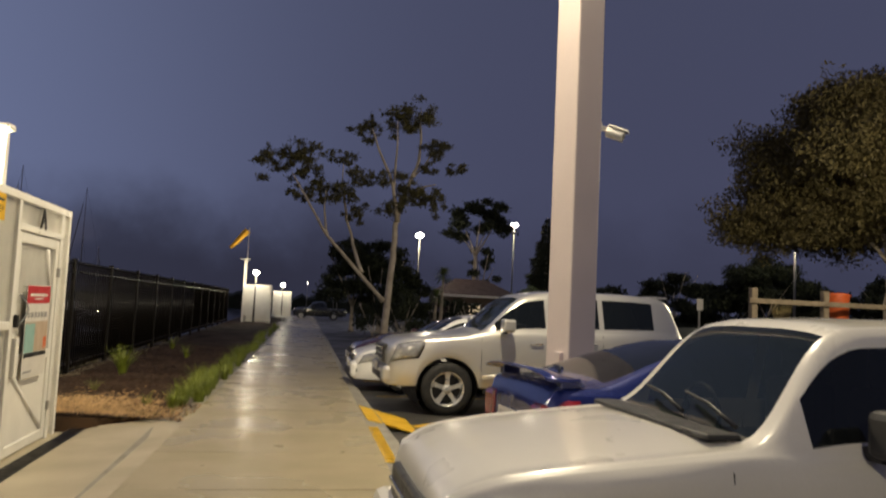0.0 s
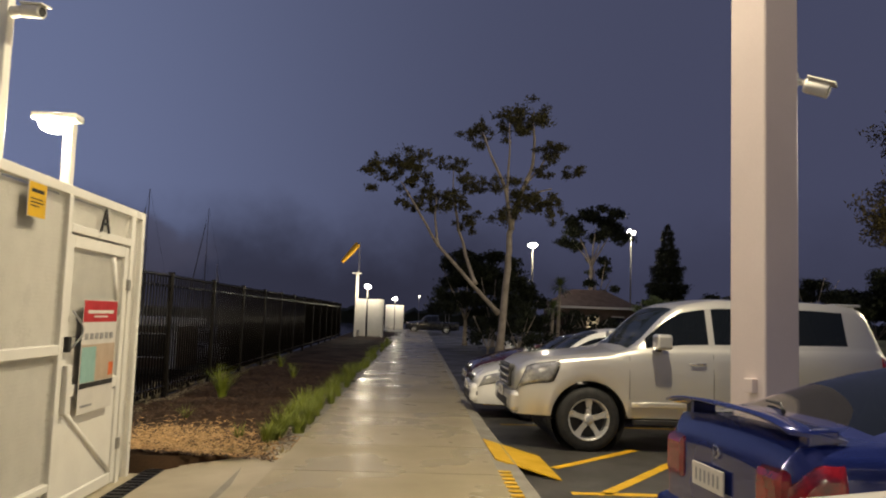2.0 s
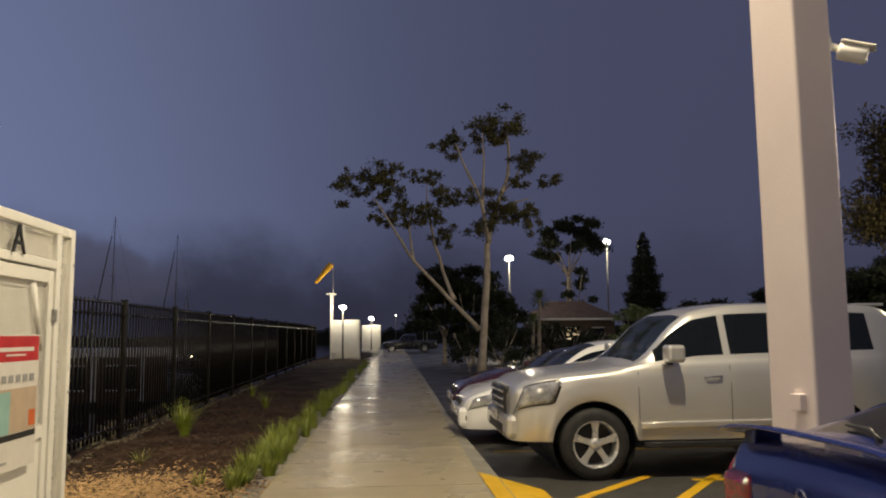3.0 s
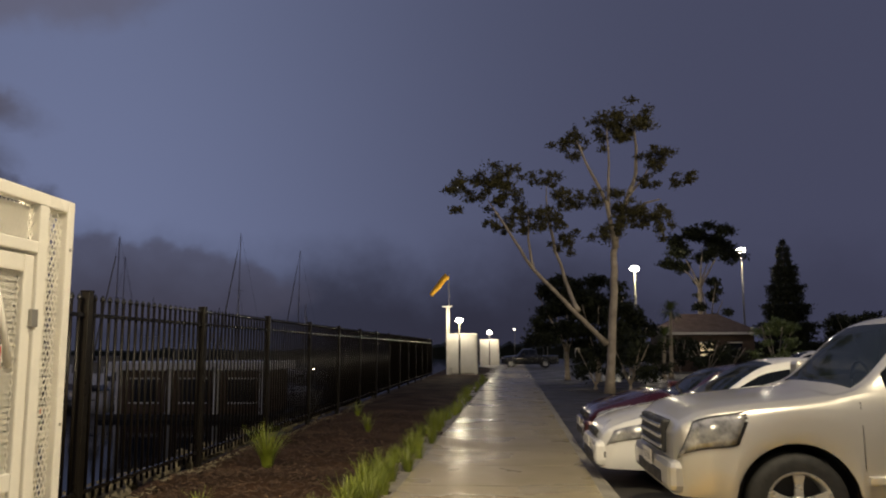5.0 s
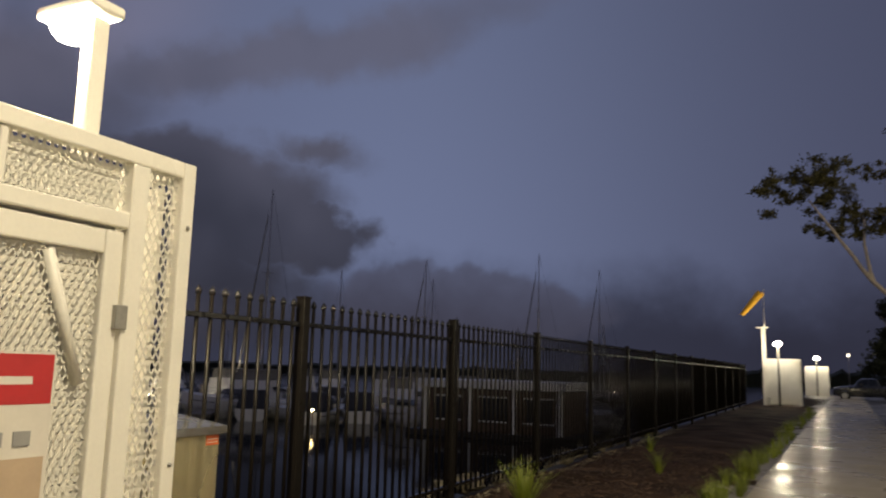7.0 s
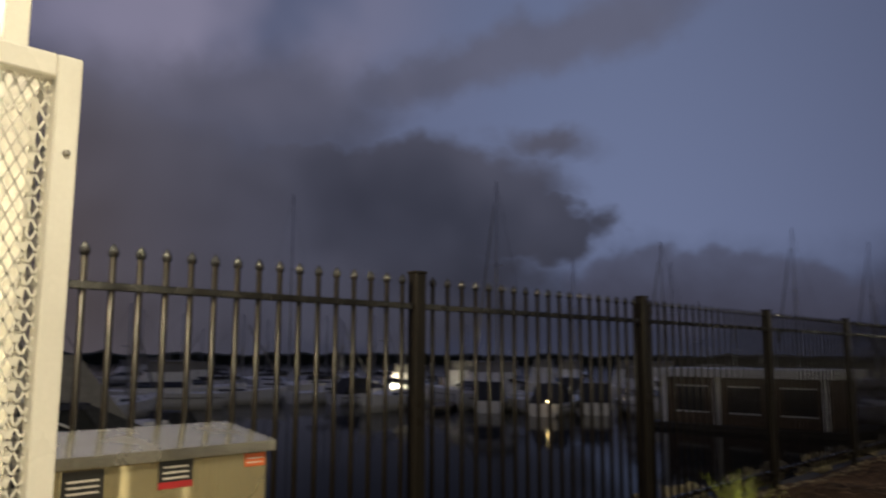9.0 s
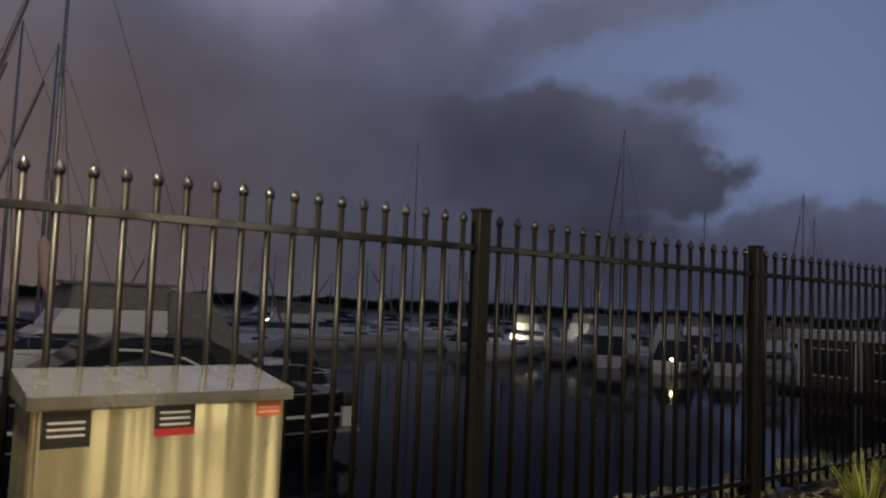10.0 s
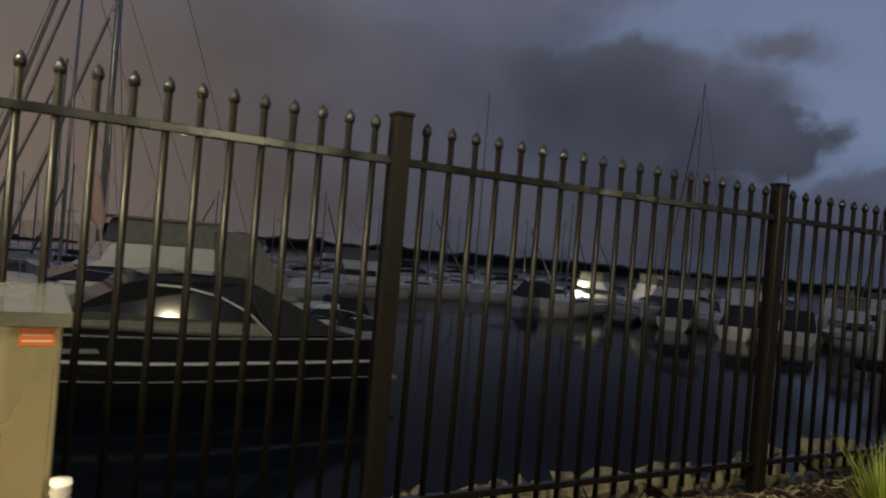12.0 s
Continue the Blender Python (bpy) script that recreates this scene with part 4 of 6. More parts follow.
def shell_patch(car, name, mat, label, belt, half, plan, lower, x0, x1, u0, u1, out, proud=0.006, parent=None, nx=8, nz=5, skew=0.0):
    """A lamp or panel lying on the car's side skin, from x0 to x1 and u0 to u1 up the side."""
    bm = bmesh.new()
    bul = curve(((0.0, 0.955), (0.12, 0.985), (0.35, 1.0), (0.6, 1.0), (0.82, 0.992), (0.94, 0.975), (1.0, 0.95)))
    for pr, flip in ((proud, False), (-0.02, True)):
        g = []
        for i in range(nx + 1):
            row = []
            for j in range(nz + 1):
                u = u0 + (u1 - u0) * j / nz
                x = x0 + (x1 - x0) * i / nx + skew * (u - u0)
                z0 = min(0.45, lower(x))
                row.append(bm.verts.new((x, out * (half * plan(x) * bul(u) + pr), z0 + (belt(x) - z0) * u)))
            g.append(row)
        for a, b in zip(g, g[1:]):
            for j in range(nz):
                bm.faces.new((a[j], a[j + 1], b[j + 1], b[j])).smooth = True
        if not flip:
            first = g
    edge = lambda g: g[0] + [r[-1] for r in g[1:]] + g[-1][-2::-1] + [r[0] for r in g[-2:0:-1]]
    e1, e2 = edge(first), edge(g)
    for i in range(len(e1)):
        bm.faces.new((e1[i], e1[(i + 1) % len(e1)], e2[(i + 1) % len(e1)], e2[i]))
    return part(name, bm, mat, parent or car, label)


# silver off-road wagon, nose to the footpath
SUV = dict(length=4.80, width=1.95, sill=0.42, arch=0.47, wheels=(0.90, 3.62), tyre=0.39, floor=0.36, cab_h=0.62, roof_half=0.70,
           belt=((0, 0.86), (0.06, 0.98), (0.25, 1.07), (1.2, 1.19), (1.6, 1.25), (3.0, 1.29), (4.60, 1.32), (4.80, 1.22)),
           top=((0, 0.90), (0.06, 1.02), (0.25, 1.12), (1.25, 1.25), (1.42, 1.30), (1.95, 1.76), (2.15, 1.87), (2.7, 1.945), (3.6, 1.955), (4.30, 1.925), (4.48, 1.87), (4.72, 1.40), (4.80, 1.27)),
           plan=((0, 0.74), (0.08, 0.86), (0.3, 0.955), (0.8, 1.0), (4.1, 1.0), (4.6, 0.96), (4.80, 0.88)),
           glass=((1.62, 2.42), (2.50, 3.30), (3.38, 4.22)), screen=(1.42, 2.02), rear=(4.49, 4.71), cabin=(1.5, 4.5), seat=2.55, mirror=1.72, mirror_h=0.19,
           seams=(1.40, 2.46, 3.34), handles=(2.26, 3.14), flare=0.03, handle_mat=M_CHROME, spokes=5)
suv, bl, hf, pl, lw = vehicle("offroad_wagon", "silver-white large off-road wagon parked nose to footpath", "car", (1.60, 12.32, -0.12), 0, SUV, M_SILVER)
suv.scale = (1.03, 1.03, 1.03)
for out in (-1, 1):
    hl = shell_patch(suv, "headlight", M_TRIM, "large clear headlight in a dark surround", bl, hf, pl, lw, 0.02, 0.46, 0.60, 0.98, out, 0.006, skew=0.30)
    shell_patch(suv, "lens", M_HEADLAMP, "clear lens", bl, hf, pl, lw, 0.035, 0.435, 0.62, 0.96, out, 0.016, skew=0.30, parent=hl)
    shell_patch(suv, "wheel_flare", M_SILVER, "", bl, hf, pl, lw, 1.42, 3.25, 0.16, 0.24, out, 0.022)
    shell_patch(suv, "side_step", M_TRIM, "black side step", bl, hf, pl, lw, 1.45, 3.2, -0.10, -0.02, out, 0.03)
    shell_patch(suv, "tail_light", M_TAIL, "red tail light", bl, hf, pl, lw, 4.66, 4.79, 0.55, 0.95, out, 0.008)
    boxpart("fog_light", suv, M_HEADLAMP, (0.10, 0.16, out * 0.70 - 0.07, out * 0.70 + 0.07, 0.58, 0.67), 0.02)
grille = boxpart("grille", suv, M_TRIM, (-0.035, 0.05, -0.46, 0.46, 0.72, 1.00), 0.02, "dark grille with chrome bars")
for k in range(3):
    boxpart("grille_bar", grille, M_CHROME, (-0.055, -0.03, -0.45, 0.45, 0.755 + 0.085 * k, 0.79 + 0.085 * k), 0.008)
boxpart("bumper", suv, M_SILVER, (-0.06, 0.30, -0.80, 0.80, 0.44, 0.70), 0.06)
boxpart("lower_grille", suv, M_TRIM, (-0.068, 0.0, -0.5, 0.5, 0.48, 0.58), 0.01)
boxpart("rear_spoiler", suv, M_SILVER, (4.22, 4.56, -0.62, 0.62, 1.895, 1.93), 0.012)
plate(suv, -0.07, 0, 0.585, -1)

# blue coupe, tail to the footpath
COUPE = dict(length=4.34, width=1.73, sill=0.22, arch=0.345, wheels=(0.90, 3.38), tyre=0.305, floor=0.2, cab_h=0.38, roof_half=0.54,
             belt=((0, 0.50), (0.12, 0.62), (1.0, 0.78), (1.5, 0.84), (2.8, 0.91), (3.6, 0.96), (4.2, 0.95), (4.34, 0.80)),
             top=((0, 0.54), (0.12, 0.66), (1.0, 0.86), (1.25, 0.90), (1.95, 1.29), (2.4, 1.37), (2.85, 1.36), (3.3, 1.26), (3.85, 1.075), (3.95, 1.05), (4.25, 1.03), (4.34, 0.86)),
             plan=((0, 0.70), (0.12, 0.84), (0.4, 0.95), (0.9, 1.0), (3.6, 1.0), (4.1, 0.93), (4.28, 0.84), (4.34, 0.72)),
             glass=((1.5, 2.55), (2.62, 3.15)), screen=(1.25, 2.0), rear=(2.86, 3.86), cabin=(1.3, 3.5), seat=2.2, mirror=1.55, mirror_h=0.13,
             seams=(1.35, 2.60), handles=(2.42,), spokes=5)
coupe, bl, hf, pl, lw = vehicle("coupe", "dark blue metallic coupe with boot spoiler, tail to footpath", "car", (6.59, 6.40, -0.12), 184.0, COUPE, M_BLUE)
coupe.scale = (1.06, 1.06, 1.06)
for out in (-1, 1):
    t = shell_patch(coupe, "tail_light", M_TAIL, "wraparound red tail light", bl, hf, pl, lw, 4.12, 4.338, 0.44, 0.97, out, 0.016)
    shell_patch(coupe, "reverse_light", M_HEADLAMP, "", bl, hf, pl, lw, 4.27, 4.335, 0.56, 0.70, out, 0.016, parent=t)
    shell_patch(coupe, "headlight", M_HEADLAMP, "clear headlight", bl, hf, pl, lw, 0.05, 0.42, 0.60, 0.95, out, 0.008)
    boxpart("rear_lamp", coupe, M_TAIL, (4.20, 4.362, min(out * 0.40, out * 0.66), max(out * 0.40, out * 0.66), 0.62, 0.88), 0.045, "red tail light")
    shell_patch(coupe, "indicator", M_ORANGE, "amber indicator lens", bl, hf, pl, lw, 4.16, 4.30, 0.45, 0.56, out, 0.019, parent=t)
# the boot spoiler on its two feet
bm = bmesh.new()
prev = None
for i in range(17):
    y = -0.70 + 0.0875 * i
    drop = 0.05 * (abs(y) / 0.7) ** 4
    ring = [bm.verts.new(p) for p in ((4.04, y, 1.080 - drop), (4.18, y, 1.108 - drop), (4.34, y, 1.124 - drop), (4.345, y, 1.110 - drop), (4.18, y, 1.086 - drop), (4.06, y, 1.066 - drop))]
    if prev:
        for k in range(6):
            bm.faces.new((prev[k], prev[(k + 1) % 6], ring[(k + 1) % 6], ring[k])).smooth = True
    else:
        bm.faces.new(ring)
    prev = ring
bm.faces.new(prev[::-1])
sp = part("spoiler", bm, M_BLUE, coupe, "raised blue boot spoiler")
for yy in (-0.62, 0.62):
    boxpart("spoiler_foot", sp, M_BLUE, (4.06, 4.22, yy - 0.045, yy + 0.045, 0.95, 1.075), 0.012)
boxpart("rear_bumper", coupe, M_BLUE, (4.10, 4.40, -0.76, 0.76, 0.26, 0.50), 0.07)
plate(coupe, 4.36, -0.06, 0.64, 1)
lathe_badge = bmesh.new()
lathe(lathe_badge, [(0.036, 0.0), (0.04, 0.006), (0.03, 0.008)], (4.345, 0, 0.86), "x", 16)
part("badge", lathe_badge, M_CHROME, coupe, "round chrome badge")
bm = bmesh.new()
tube(bm, [(3.92, -0.05, 1.075), (3.84, -0.22, 1.105), (3.80, -0.44, 1.10)], [0.014, 0.011, 0.007], 6)
part("rear_wiper", bm, M_TRIM, coupe, "black rear wiper")
bm = bmesh.new()
lathe(bm, [(0.001, 0.30), (0.05, 0.15), (0.09, 0.11), (0.10, 0.05), (0.07, 0.0)], (3.2, -0.30, 0.90), "z", 14)
part("parcel", bm, M_SEAT, coupe, "pale bundle on the parcel shelf")

# cream-white utility, nose over the kerb
UTE = dict(length=4.9, width=1.70, sill=0.34, arch=0.40, wheels=(0.80, 3.75), tyre=0.34, floor=0.28, cab_h=0.50, roof_half=0.60,
           belt=((0, 0.70), (0.05, 0.80), (0.3, 0.90), (1.0, 0.985), (1.4, 1.02), (2.9, 1.04), (4.9, 1.02)),
           top=((0, 0.74), (0.05, 0.86), (0.3, 0.965), (1.05, 1.055), (1.36, 1.09), (1.82, 1.55), (1.96, 1.615), (2.6, 1.64), (3.0, 1.58), (3.12, 1.08), (3.2, 1.04), (4.9, 1.04)),
           plan=((0, 0.74), (0.06, 0.86), (0.3, 0.95), (0.8, 0.99), (1.4, 1.0), (4.7, 1.0), (4.9, 0.97)),
           glass=((1.62, 2.30), (2.38, 2.88)), screen=(1.36, 1.86), rear=(3.02, 3.10), cabin=(1.3, 3.0), seat=2.3, mirror=1.85, mirror_h=0.20, mirror_mat=M_TRIM,
           seams=(1.22, 2.32), handles=(2.16,), spokes=8, tint=M_GLASS)
ute, bl, hf, pl, lw = vehicle("utility_car", "cream-white utility with long bonnet parked over the kerb", "car", (0.74, 3.60, -0.12), 0, UTE, M_CREAM)
ute.scale = (1.03, 1.03, 1.03)
for out in (-1, 1):
    shell_patch(ute, "headlight", M_HEADLAMP, "clear headlight", bl, hf, pl, lw, 0.03, 0.30, 0.58, 0.92, out, 0.008)
    boxpart("badge_strip", ute, M_GREY, (1.02, 1.20, min(out * 0.842, out * 0.852), max(out * 0.842, out * 0.852), 0.74, 0.78), 0.002, "grey lettering strip")
g = boxpart("grille", ute, M_TRIM, (-0.03, 0.05, -0.42, 0.42, 0.58, 0.76), 0.02, "black grille with chrome bar")
boxpart("grille_bar", g, M_CHROME, (-0.045, -0.025, -0.42, 0.42, 0.655, 0.685), 0.006)
boxpart("bumper", ute, M_CREAM, (-0.09, 0.25, -0.76, 0.76, 0.36, 0.56), 0.06)
for k, (a, b) in enumerate((((1.38, -0.10, 1.125), (1.45, 0.46, 1.205)), ((1.38, -0.58, 1.12), (1.46, 0.02, 1.215)))):
    bm = bmesh.new()
    tube(bm, [a, ((a[0] + b[0]) / 2, (a[1] + b[1]) / 2, (a[2] + b[2]) / 2 + 0.02), b], [0.012, 0.011, 0.007], 6)
    part("wiper", bm, M_TRIM, ute, "black wiper blade")
boxpart("cowl", ute, M_TRIM, (1.20, 1.37, -0.64, 0.64, 1.068, 1.094), 0.01, "black cowl panel")
boxpart("paper", ute, M_PAPER, (1.44, 1.56, 0.42, 0.60, 1.00, 1.012), 0.0, "folded paper on the dashboard")

# white sedan and maroon hatch beyond the wagon
SEDAN = dict(length=4.6, width=1.76, sill=0.24, arch=0.355, wheels=(0.92, 3.60), tyre=0.32, floor=0.2, cab_h=0.45, roof_half=0.56,
             belt=((0, 0.55), (0.1, 0.68), (0.4, 0.78), (1.2, 0.90), (2.2, 0.95), (3.8, 0.98), (4.5, 0.94), (4.6, 0.80)),
             top=((0, 0.60), (0.1, 0.73), (0.4, 0.85), (1.15, 1.02), (1.3, 1.06), (2.05, 1.47), (2.5, 1.53), (3.1, 1.48), (3.9, 1.10), (4.1, 1.06), (4.5, 1.0), (4.6, 0.84)),
             plan=((0, 0.66), (0.1, 0.82), (0.4, 0.94), (0.9, 1.0), (3.9, 1.0), (4.4, 0.92), (4.6, 0.78)),
             glass=((1.6, 2.45), (2.53, 3.35)), screen=(1.3, 2.12), rear=(3.1, 3.85), cabin=(1.3, 3.7), seat=2.4, mirror=1.62, mirror_h=0.14,
             seams=(1.42, 2.49), handles=(2.28, 3.18), spokes=7)


LOW_SEDAN = dict(SEDAN, top=tuple((a, b if a < 1.2 else b * 0.90) for a, b in SEDAN["top"]))


def small_car(name, label, place, rz, mat, form=SEDAN):
    c, bl, hf, pl, lw = vehicle(name, label, "car", place, rz, form, mat)
    for out in (-1, 1):
        shell_patch(c, "headlight", M_HEADLAMP, "clear swept headlight", bl, hf, pl, lw, 0.06, 0.52, 0.66, 0.96, out, 0.008, skew=0.3)
        shell_patch(c, "tail_light", M_TAIL, "red tail light", bl, hf, pl, lw, 4.30, 4.59, 0.62, 0.93, out, 0.008)
        boxpart("fog_light", c, M_HEADLAMP, (0.03, 0.10, out * 0.62 - 0.05, out * 0.62 + 0.05, 0.36, 0.44), 0.015)
    boxpart("bumper", c, mat, (-0.07, 0.25, -0.66, 0.66, 0.26, 0.56), 0.07)
    boxpart("grille", c, M_TRIM, (-0.03, 0.03, -0.30, 0.30, 0.575, 0.66), 0.015, "dark slim grille")
    boxpart("air_intake", c, M_TRIM, (-0.08, 0.0, -0.46, 0.46, 0.30, 0.42), 0.02, "black lower intake")
    plate(c, -0.08, 0, 0.44, -1)
    return c


small_car("sedan", "white sedan parked nose to footpath beside the wagon", (1.34, 14.95, -0.12), 0, M_WHITECAR)
small_car("hatchback", "dark maroon car parked nose to footpath", (1.5, 17.6, -0.12), 0, M_MAROON, LOW_SEDAN)


# ---- trees and planting ----
def leaf_clump(verts, faces, centre, radii, count, size, rng, droop=0.0):
    """Small leaf blades scattered through an uneven clump."""
    c = Vector(centre)
    for _ in range(count):
        d = Vector((rng.gauss(0, 1), rng.gauss(0, 1), rng.gauss(0, 1))).normalized()
        r = rng.random() ** 0.62
        r *= 0.85 + 0.7 * noise.noise(d * 2.1 + c)
        p = c + Vector((d.x * radii[0], d.y * radii[1], d.z * radii[2])) * r
        u = Vector((rng.uniform(-1, 1), rng.uniform(-1, 1), rng.uniform(-1, 0.6) - droop)).normalized()
        v = u.cross(Vector((rng.uniform(-1, 1), rng.uniform(-1, 1), rng.uniform(-1, 1)))).normalized()
        s = size * rng.uniform(0.6, 1.4)
        k = len(verts)
        verts += [tuple(p - u * s), tuple(p + v * s * 0.36), tuple(p + u * s), tuple(p - v * s * 0.36)]
        faces.append((k, k + 1, k + 2, k + 3))


def crown_part(parent, clumps, density, size, mat, seed, droop=0.3):
    rng = random.Random(seed)
    verts, faces = [], []
    for (c, r) in clumps:
        vol = r[0] * r[1] * r[2]
        leaf_clump(verts, faces, c, r, int(density * vol ** 0.75), size, rng, droop)
    me = bpy.data.meshes.new("crown")
    me.from_pydata(verts, [], faces)
    me.materials.append(mat)
    ob = new("crown", me)
    ob.parent = parent
    return tagged(ob, "sparse grey-green leaf crown")


def limb(parent, name, pts, r0, r1, mat=None, sides=9):
    n = len(pts)
    # finer points with a slight wander
    fine = []
    for i in range(n - 1):
        a, b = Vector(pts[i]), Vector(pts[i + 1])
        for k in range(4):
            p = a.lerp(b, k / 4)
            w = 0.04 * (r0 / 0.2)
            fine.append(p + Vector((noise.noise(p * 1.3) * w * 3, noise.noise(p * 1.3 + Vector((9, 0, 0))) * w * 3, 0)) * (0 if i == 0 and k == 0 else 1))
    fine.append(Vector(pts[-1]))
    rad = [r0 + (r1 - r0) * i / (len(fine) - 1) for i in range(len(fine))]
    rad[0] *= 1.35
    bm = bmesh.new()
    tube(bm, fine, rad, sides)
    return part(name, bm, mat or M_BARK, parent)


def gum_tree():
    """The tall leaning gum by the footpath: pale trunk, one long limb, open clumps of leaves."""
    tree = thing("gum_tree", "tall pale-trunked gum tree with open sparse crown", "tree", (GX, GY, -0.14))

    def w(x, z, dy=0.0):
        return (x - 0.06 - 0.03 * z - GX, dy, z + 0.14 + (0.7 if z > 0 else 0.0))

    limb(tree, "trunk", [w(GX, -0.14), w(4.62, 3.0), w(4.75, 4.4), w(5.05, 5.7, 0.3), w(5.68, 7.2, 0.4), w(5.86, 8.6, 0.2), w(5.80, 9.8)], 0.165, 0.03)
    limb(tree, "branch", [w(4.22, 1.0), w(3.05, 2.2, -0.5), w(1.6, 3.75, -0.8), w(0.68, 5.3, -0.9), w(0.05, 6.35, -0.8)], 0.10, 0.025)
    limb(tree, "branch", [w(3.2, 2.2, -0.4), w(2.85, 3.4, 0.2), w(2.55, 4.6, 0.5), w(2.4, 5.7, 0.4)], 0.09, 0.03)
    limb(tree, "branch", [w(4.8, 4.6), w(4.5, 6.2, -0.4), w(3.9, 7.6, -0.5), w(3.5, 8.7, -0.4)], 0.10, 0.025)
    limb(tree, "branch", [w(4.55, 6.0, -0.3), w(4.6, 7.6, -0.8), w(4.6, 9.0, -0.9)], 0.06, 0.02)
    limb(tree, "branch", [w(5.4, 6.6, 0.3), w(6.1, 7.4, 0.8), w(6.6, 8.2, 0.8)], 0.06, 0.02)
    limb(tree, "branch", [w(5.05, 5.7, 0.3), w(5.9, 6.2, -0.6), w(6.4, 6.3, -0.8)], 0.05, 0.02)
    limb(tree, "branch", [w(1.6, 3.75, -0.8), w(1.5, 5.0, -0.2), w(1.55, 6.0, 0)], 0.06, 0.02)
    limb(tree, "branch", [w(2.55, 4.6, 0.5), w(2.3, 6.2, 0.7), w(2.35, 7.2, 0.7)], 0.05, 0.015)
    spots = [(0.0, 7.0, 1.05, 0.62), (-0.75, 6.95, 0.75, 0.45), (0.85, 7.35, 0.85, 0.5), (0.6, 6.7, 0.6, 0.4), (2.45, 7.25, 0.6, 0.36), (2.35, 5.75, 0.95, 0.6), (1.3, 5.75, 0.75, 0.5),
             (3.3, 6.4, 0.8, 0.45), (3.55, 8.7, 0.75, 0.48), (4.6, 9.2, 0.85, 0.5), (5.85, 9.55, 1.15, 0.62), (6.5, 8.1, 0.8, 0.42), (7.6, 7.2, 0.55, 0.22), (4.95, 6.15, 0.95, 0.62),
             (5.95, 5.85, 1.0, 0.5), (4.5, 5.3, 0.7, 0.55), (6.4, 5.6, 0.7, 0.5), (0.45, 5.6, 0.5, 0.35), (2.9, 4.9, 0.6, 0.4), (5.2, 9.3, 0.7, 0.4), (6.2, 7.2, 0.5, 0.25)]
    rng = random.Random(5)
    clumps = []
    for x, z, rx, rz in spots:
        for k in range(16):
            c = w(x + rng.gauss(0, 0.5) * rx, z + rng.gauss(0, 0.55) * rz, rng.gauss(0, 0.5))
            clumps.append((c, (rx * rng.uniform(0.22, 0.5), rng.uniform(0.2, 0.45), rz * rng.uniform(0.3, 0.6))))
    crown_part(tree, clumps, 1500, 0.07, M_LEAF, 11)


GX, GY = 4.25, 34.0
gum_tree()


def broad_tree(name, label, x, y, z0, height, spread, seed, mat=None, clear=0.35, density=800, leaf=0.15, bark=None, flat=0.6, clumps_n=26, lean=0.0):
    """A spreading tree: trunk, forking limbs and a crown of many clumps."""
    t = thing(name, label, "tree", (x, y, z0))
    rng = random.Random(seed)
    fork = height * clear
    limb(t, "trunk", [(0, 0, 0), (lean * 0.4, 0.05, fork * 0.6), (lean, 0, fork)], 0.035 * height ** 0.8, 0.022 * height ** 0.8, bark)
    clumps = []
    for k in range(5):
        a = 2 * math.pi * k / 5 + rng.uniform(-0.4, 0.4)
        r = spread * rng.uniform(0.45, 0.75)
        h = height * rng.uniform(0.65, 0.85)
        limb(t, "branch", [(lean, 0, fork * 0.95), (lean + math.cos(a) * r * 0.5, math.sin(a) * r * 0.5, (fork + h) / 2), (lean + math.cos(a) * r, math.sin(a) * r, h)], 0.013 * height ** 0.8, 0.02, bark, 7)
    for k in range(clumps_n):
        a, q = rng.uniform(0, 2 * math.pi), rng.random() ** 0.5
        zz = rng.uniform(0, 1)
        rr = spread * q * (1 - 0.35 * zz)
        c = (lean + math.cos(a) * rr, math.sin(a) * rr, fork * 1.1 + (height - fork * 1.1) * (0.12 + 0.8 * zz) * (1 - flat * 0.25 * q))
        s = spread * rng.uniform(0.22, 0.38)
        clumps.append((c, (s, s, s * flat)))
    crown_part(t, clumps, density, leaf, mat or M_LEAF_DARK, seed)
    return t


broad_tree("spreading_tree", "large dark spreading tree at the car park edge", 28.4, 32.0, -0.14, 14.4, 8.2, 21, M_LEAF_LIT, 0.34, 1250, 0.115, clumps_n=56, lean=0.2)
broad_tree("spreading_tree", "dark spreading tree in the car park garden", 47.5, 70.0, -0.14, 8.8, 5.0, 22, None, 0.25, clumps_n=24)
broad_tree("street_tree", "slim dark tree by the car park", 16.9, 70.0, -0.14, 12.6, 3.5, 23, None, 0.55, 700, 0.17, clumps_n=18)
broad_tree("street_tree", "slim dark tree by the car park", 17.6, 70.5, -0.14, 8.2, 1.9, 24, None, 0.35, 700, 0.17, clumps_n=12)
broad_tree("round_tree", "dense dark rounded tree at dusk", 37.2, 70.0, -0.14, 7.6, 3.6, 25, None, 0.2, clumps_n=20)
broad_tree("round_tree", "dense dark rounded tree at dusk", 31.5, 76.0, -0.14, 5.0, 3.2, 26, None, 0.2, clumps_n=20)
broad_tree("round_tree", "low dark bushy tree behind the gum", 3.7, 46.0, -0.14, 6.0, 2.2, 27, None, 0.25, 1100, 0.12, clumps_n=34)
broad_tree("round_tree", "low dark bushy tree behind the gum", 5.2, 45.0, -0.14, 5.6, 2.8, 28, None, 0.10, 1100, 0.12, clumps_n=36)
broad_tree("round_tree", "low dark bushy tree behind the gum", 7.3, 47.0, -0.14, 3.6, 1.8, 29, None, 0.10, 1100, 0.12, clumps_n=28)
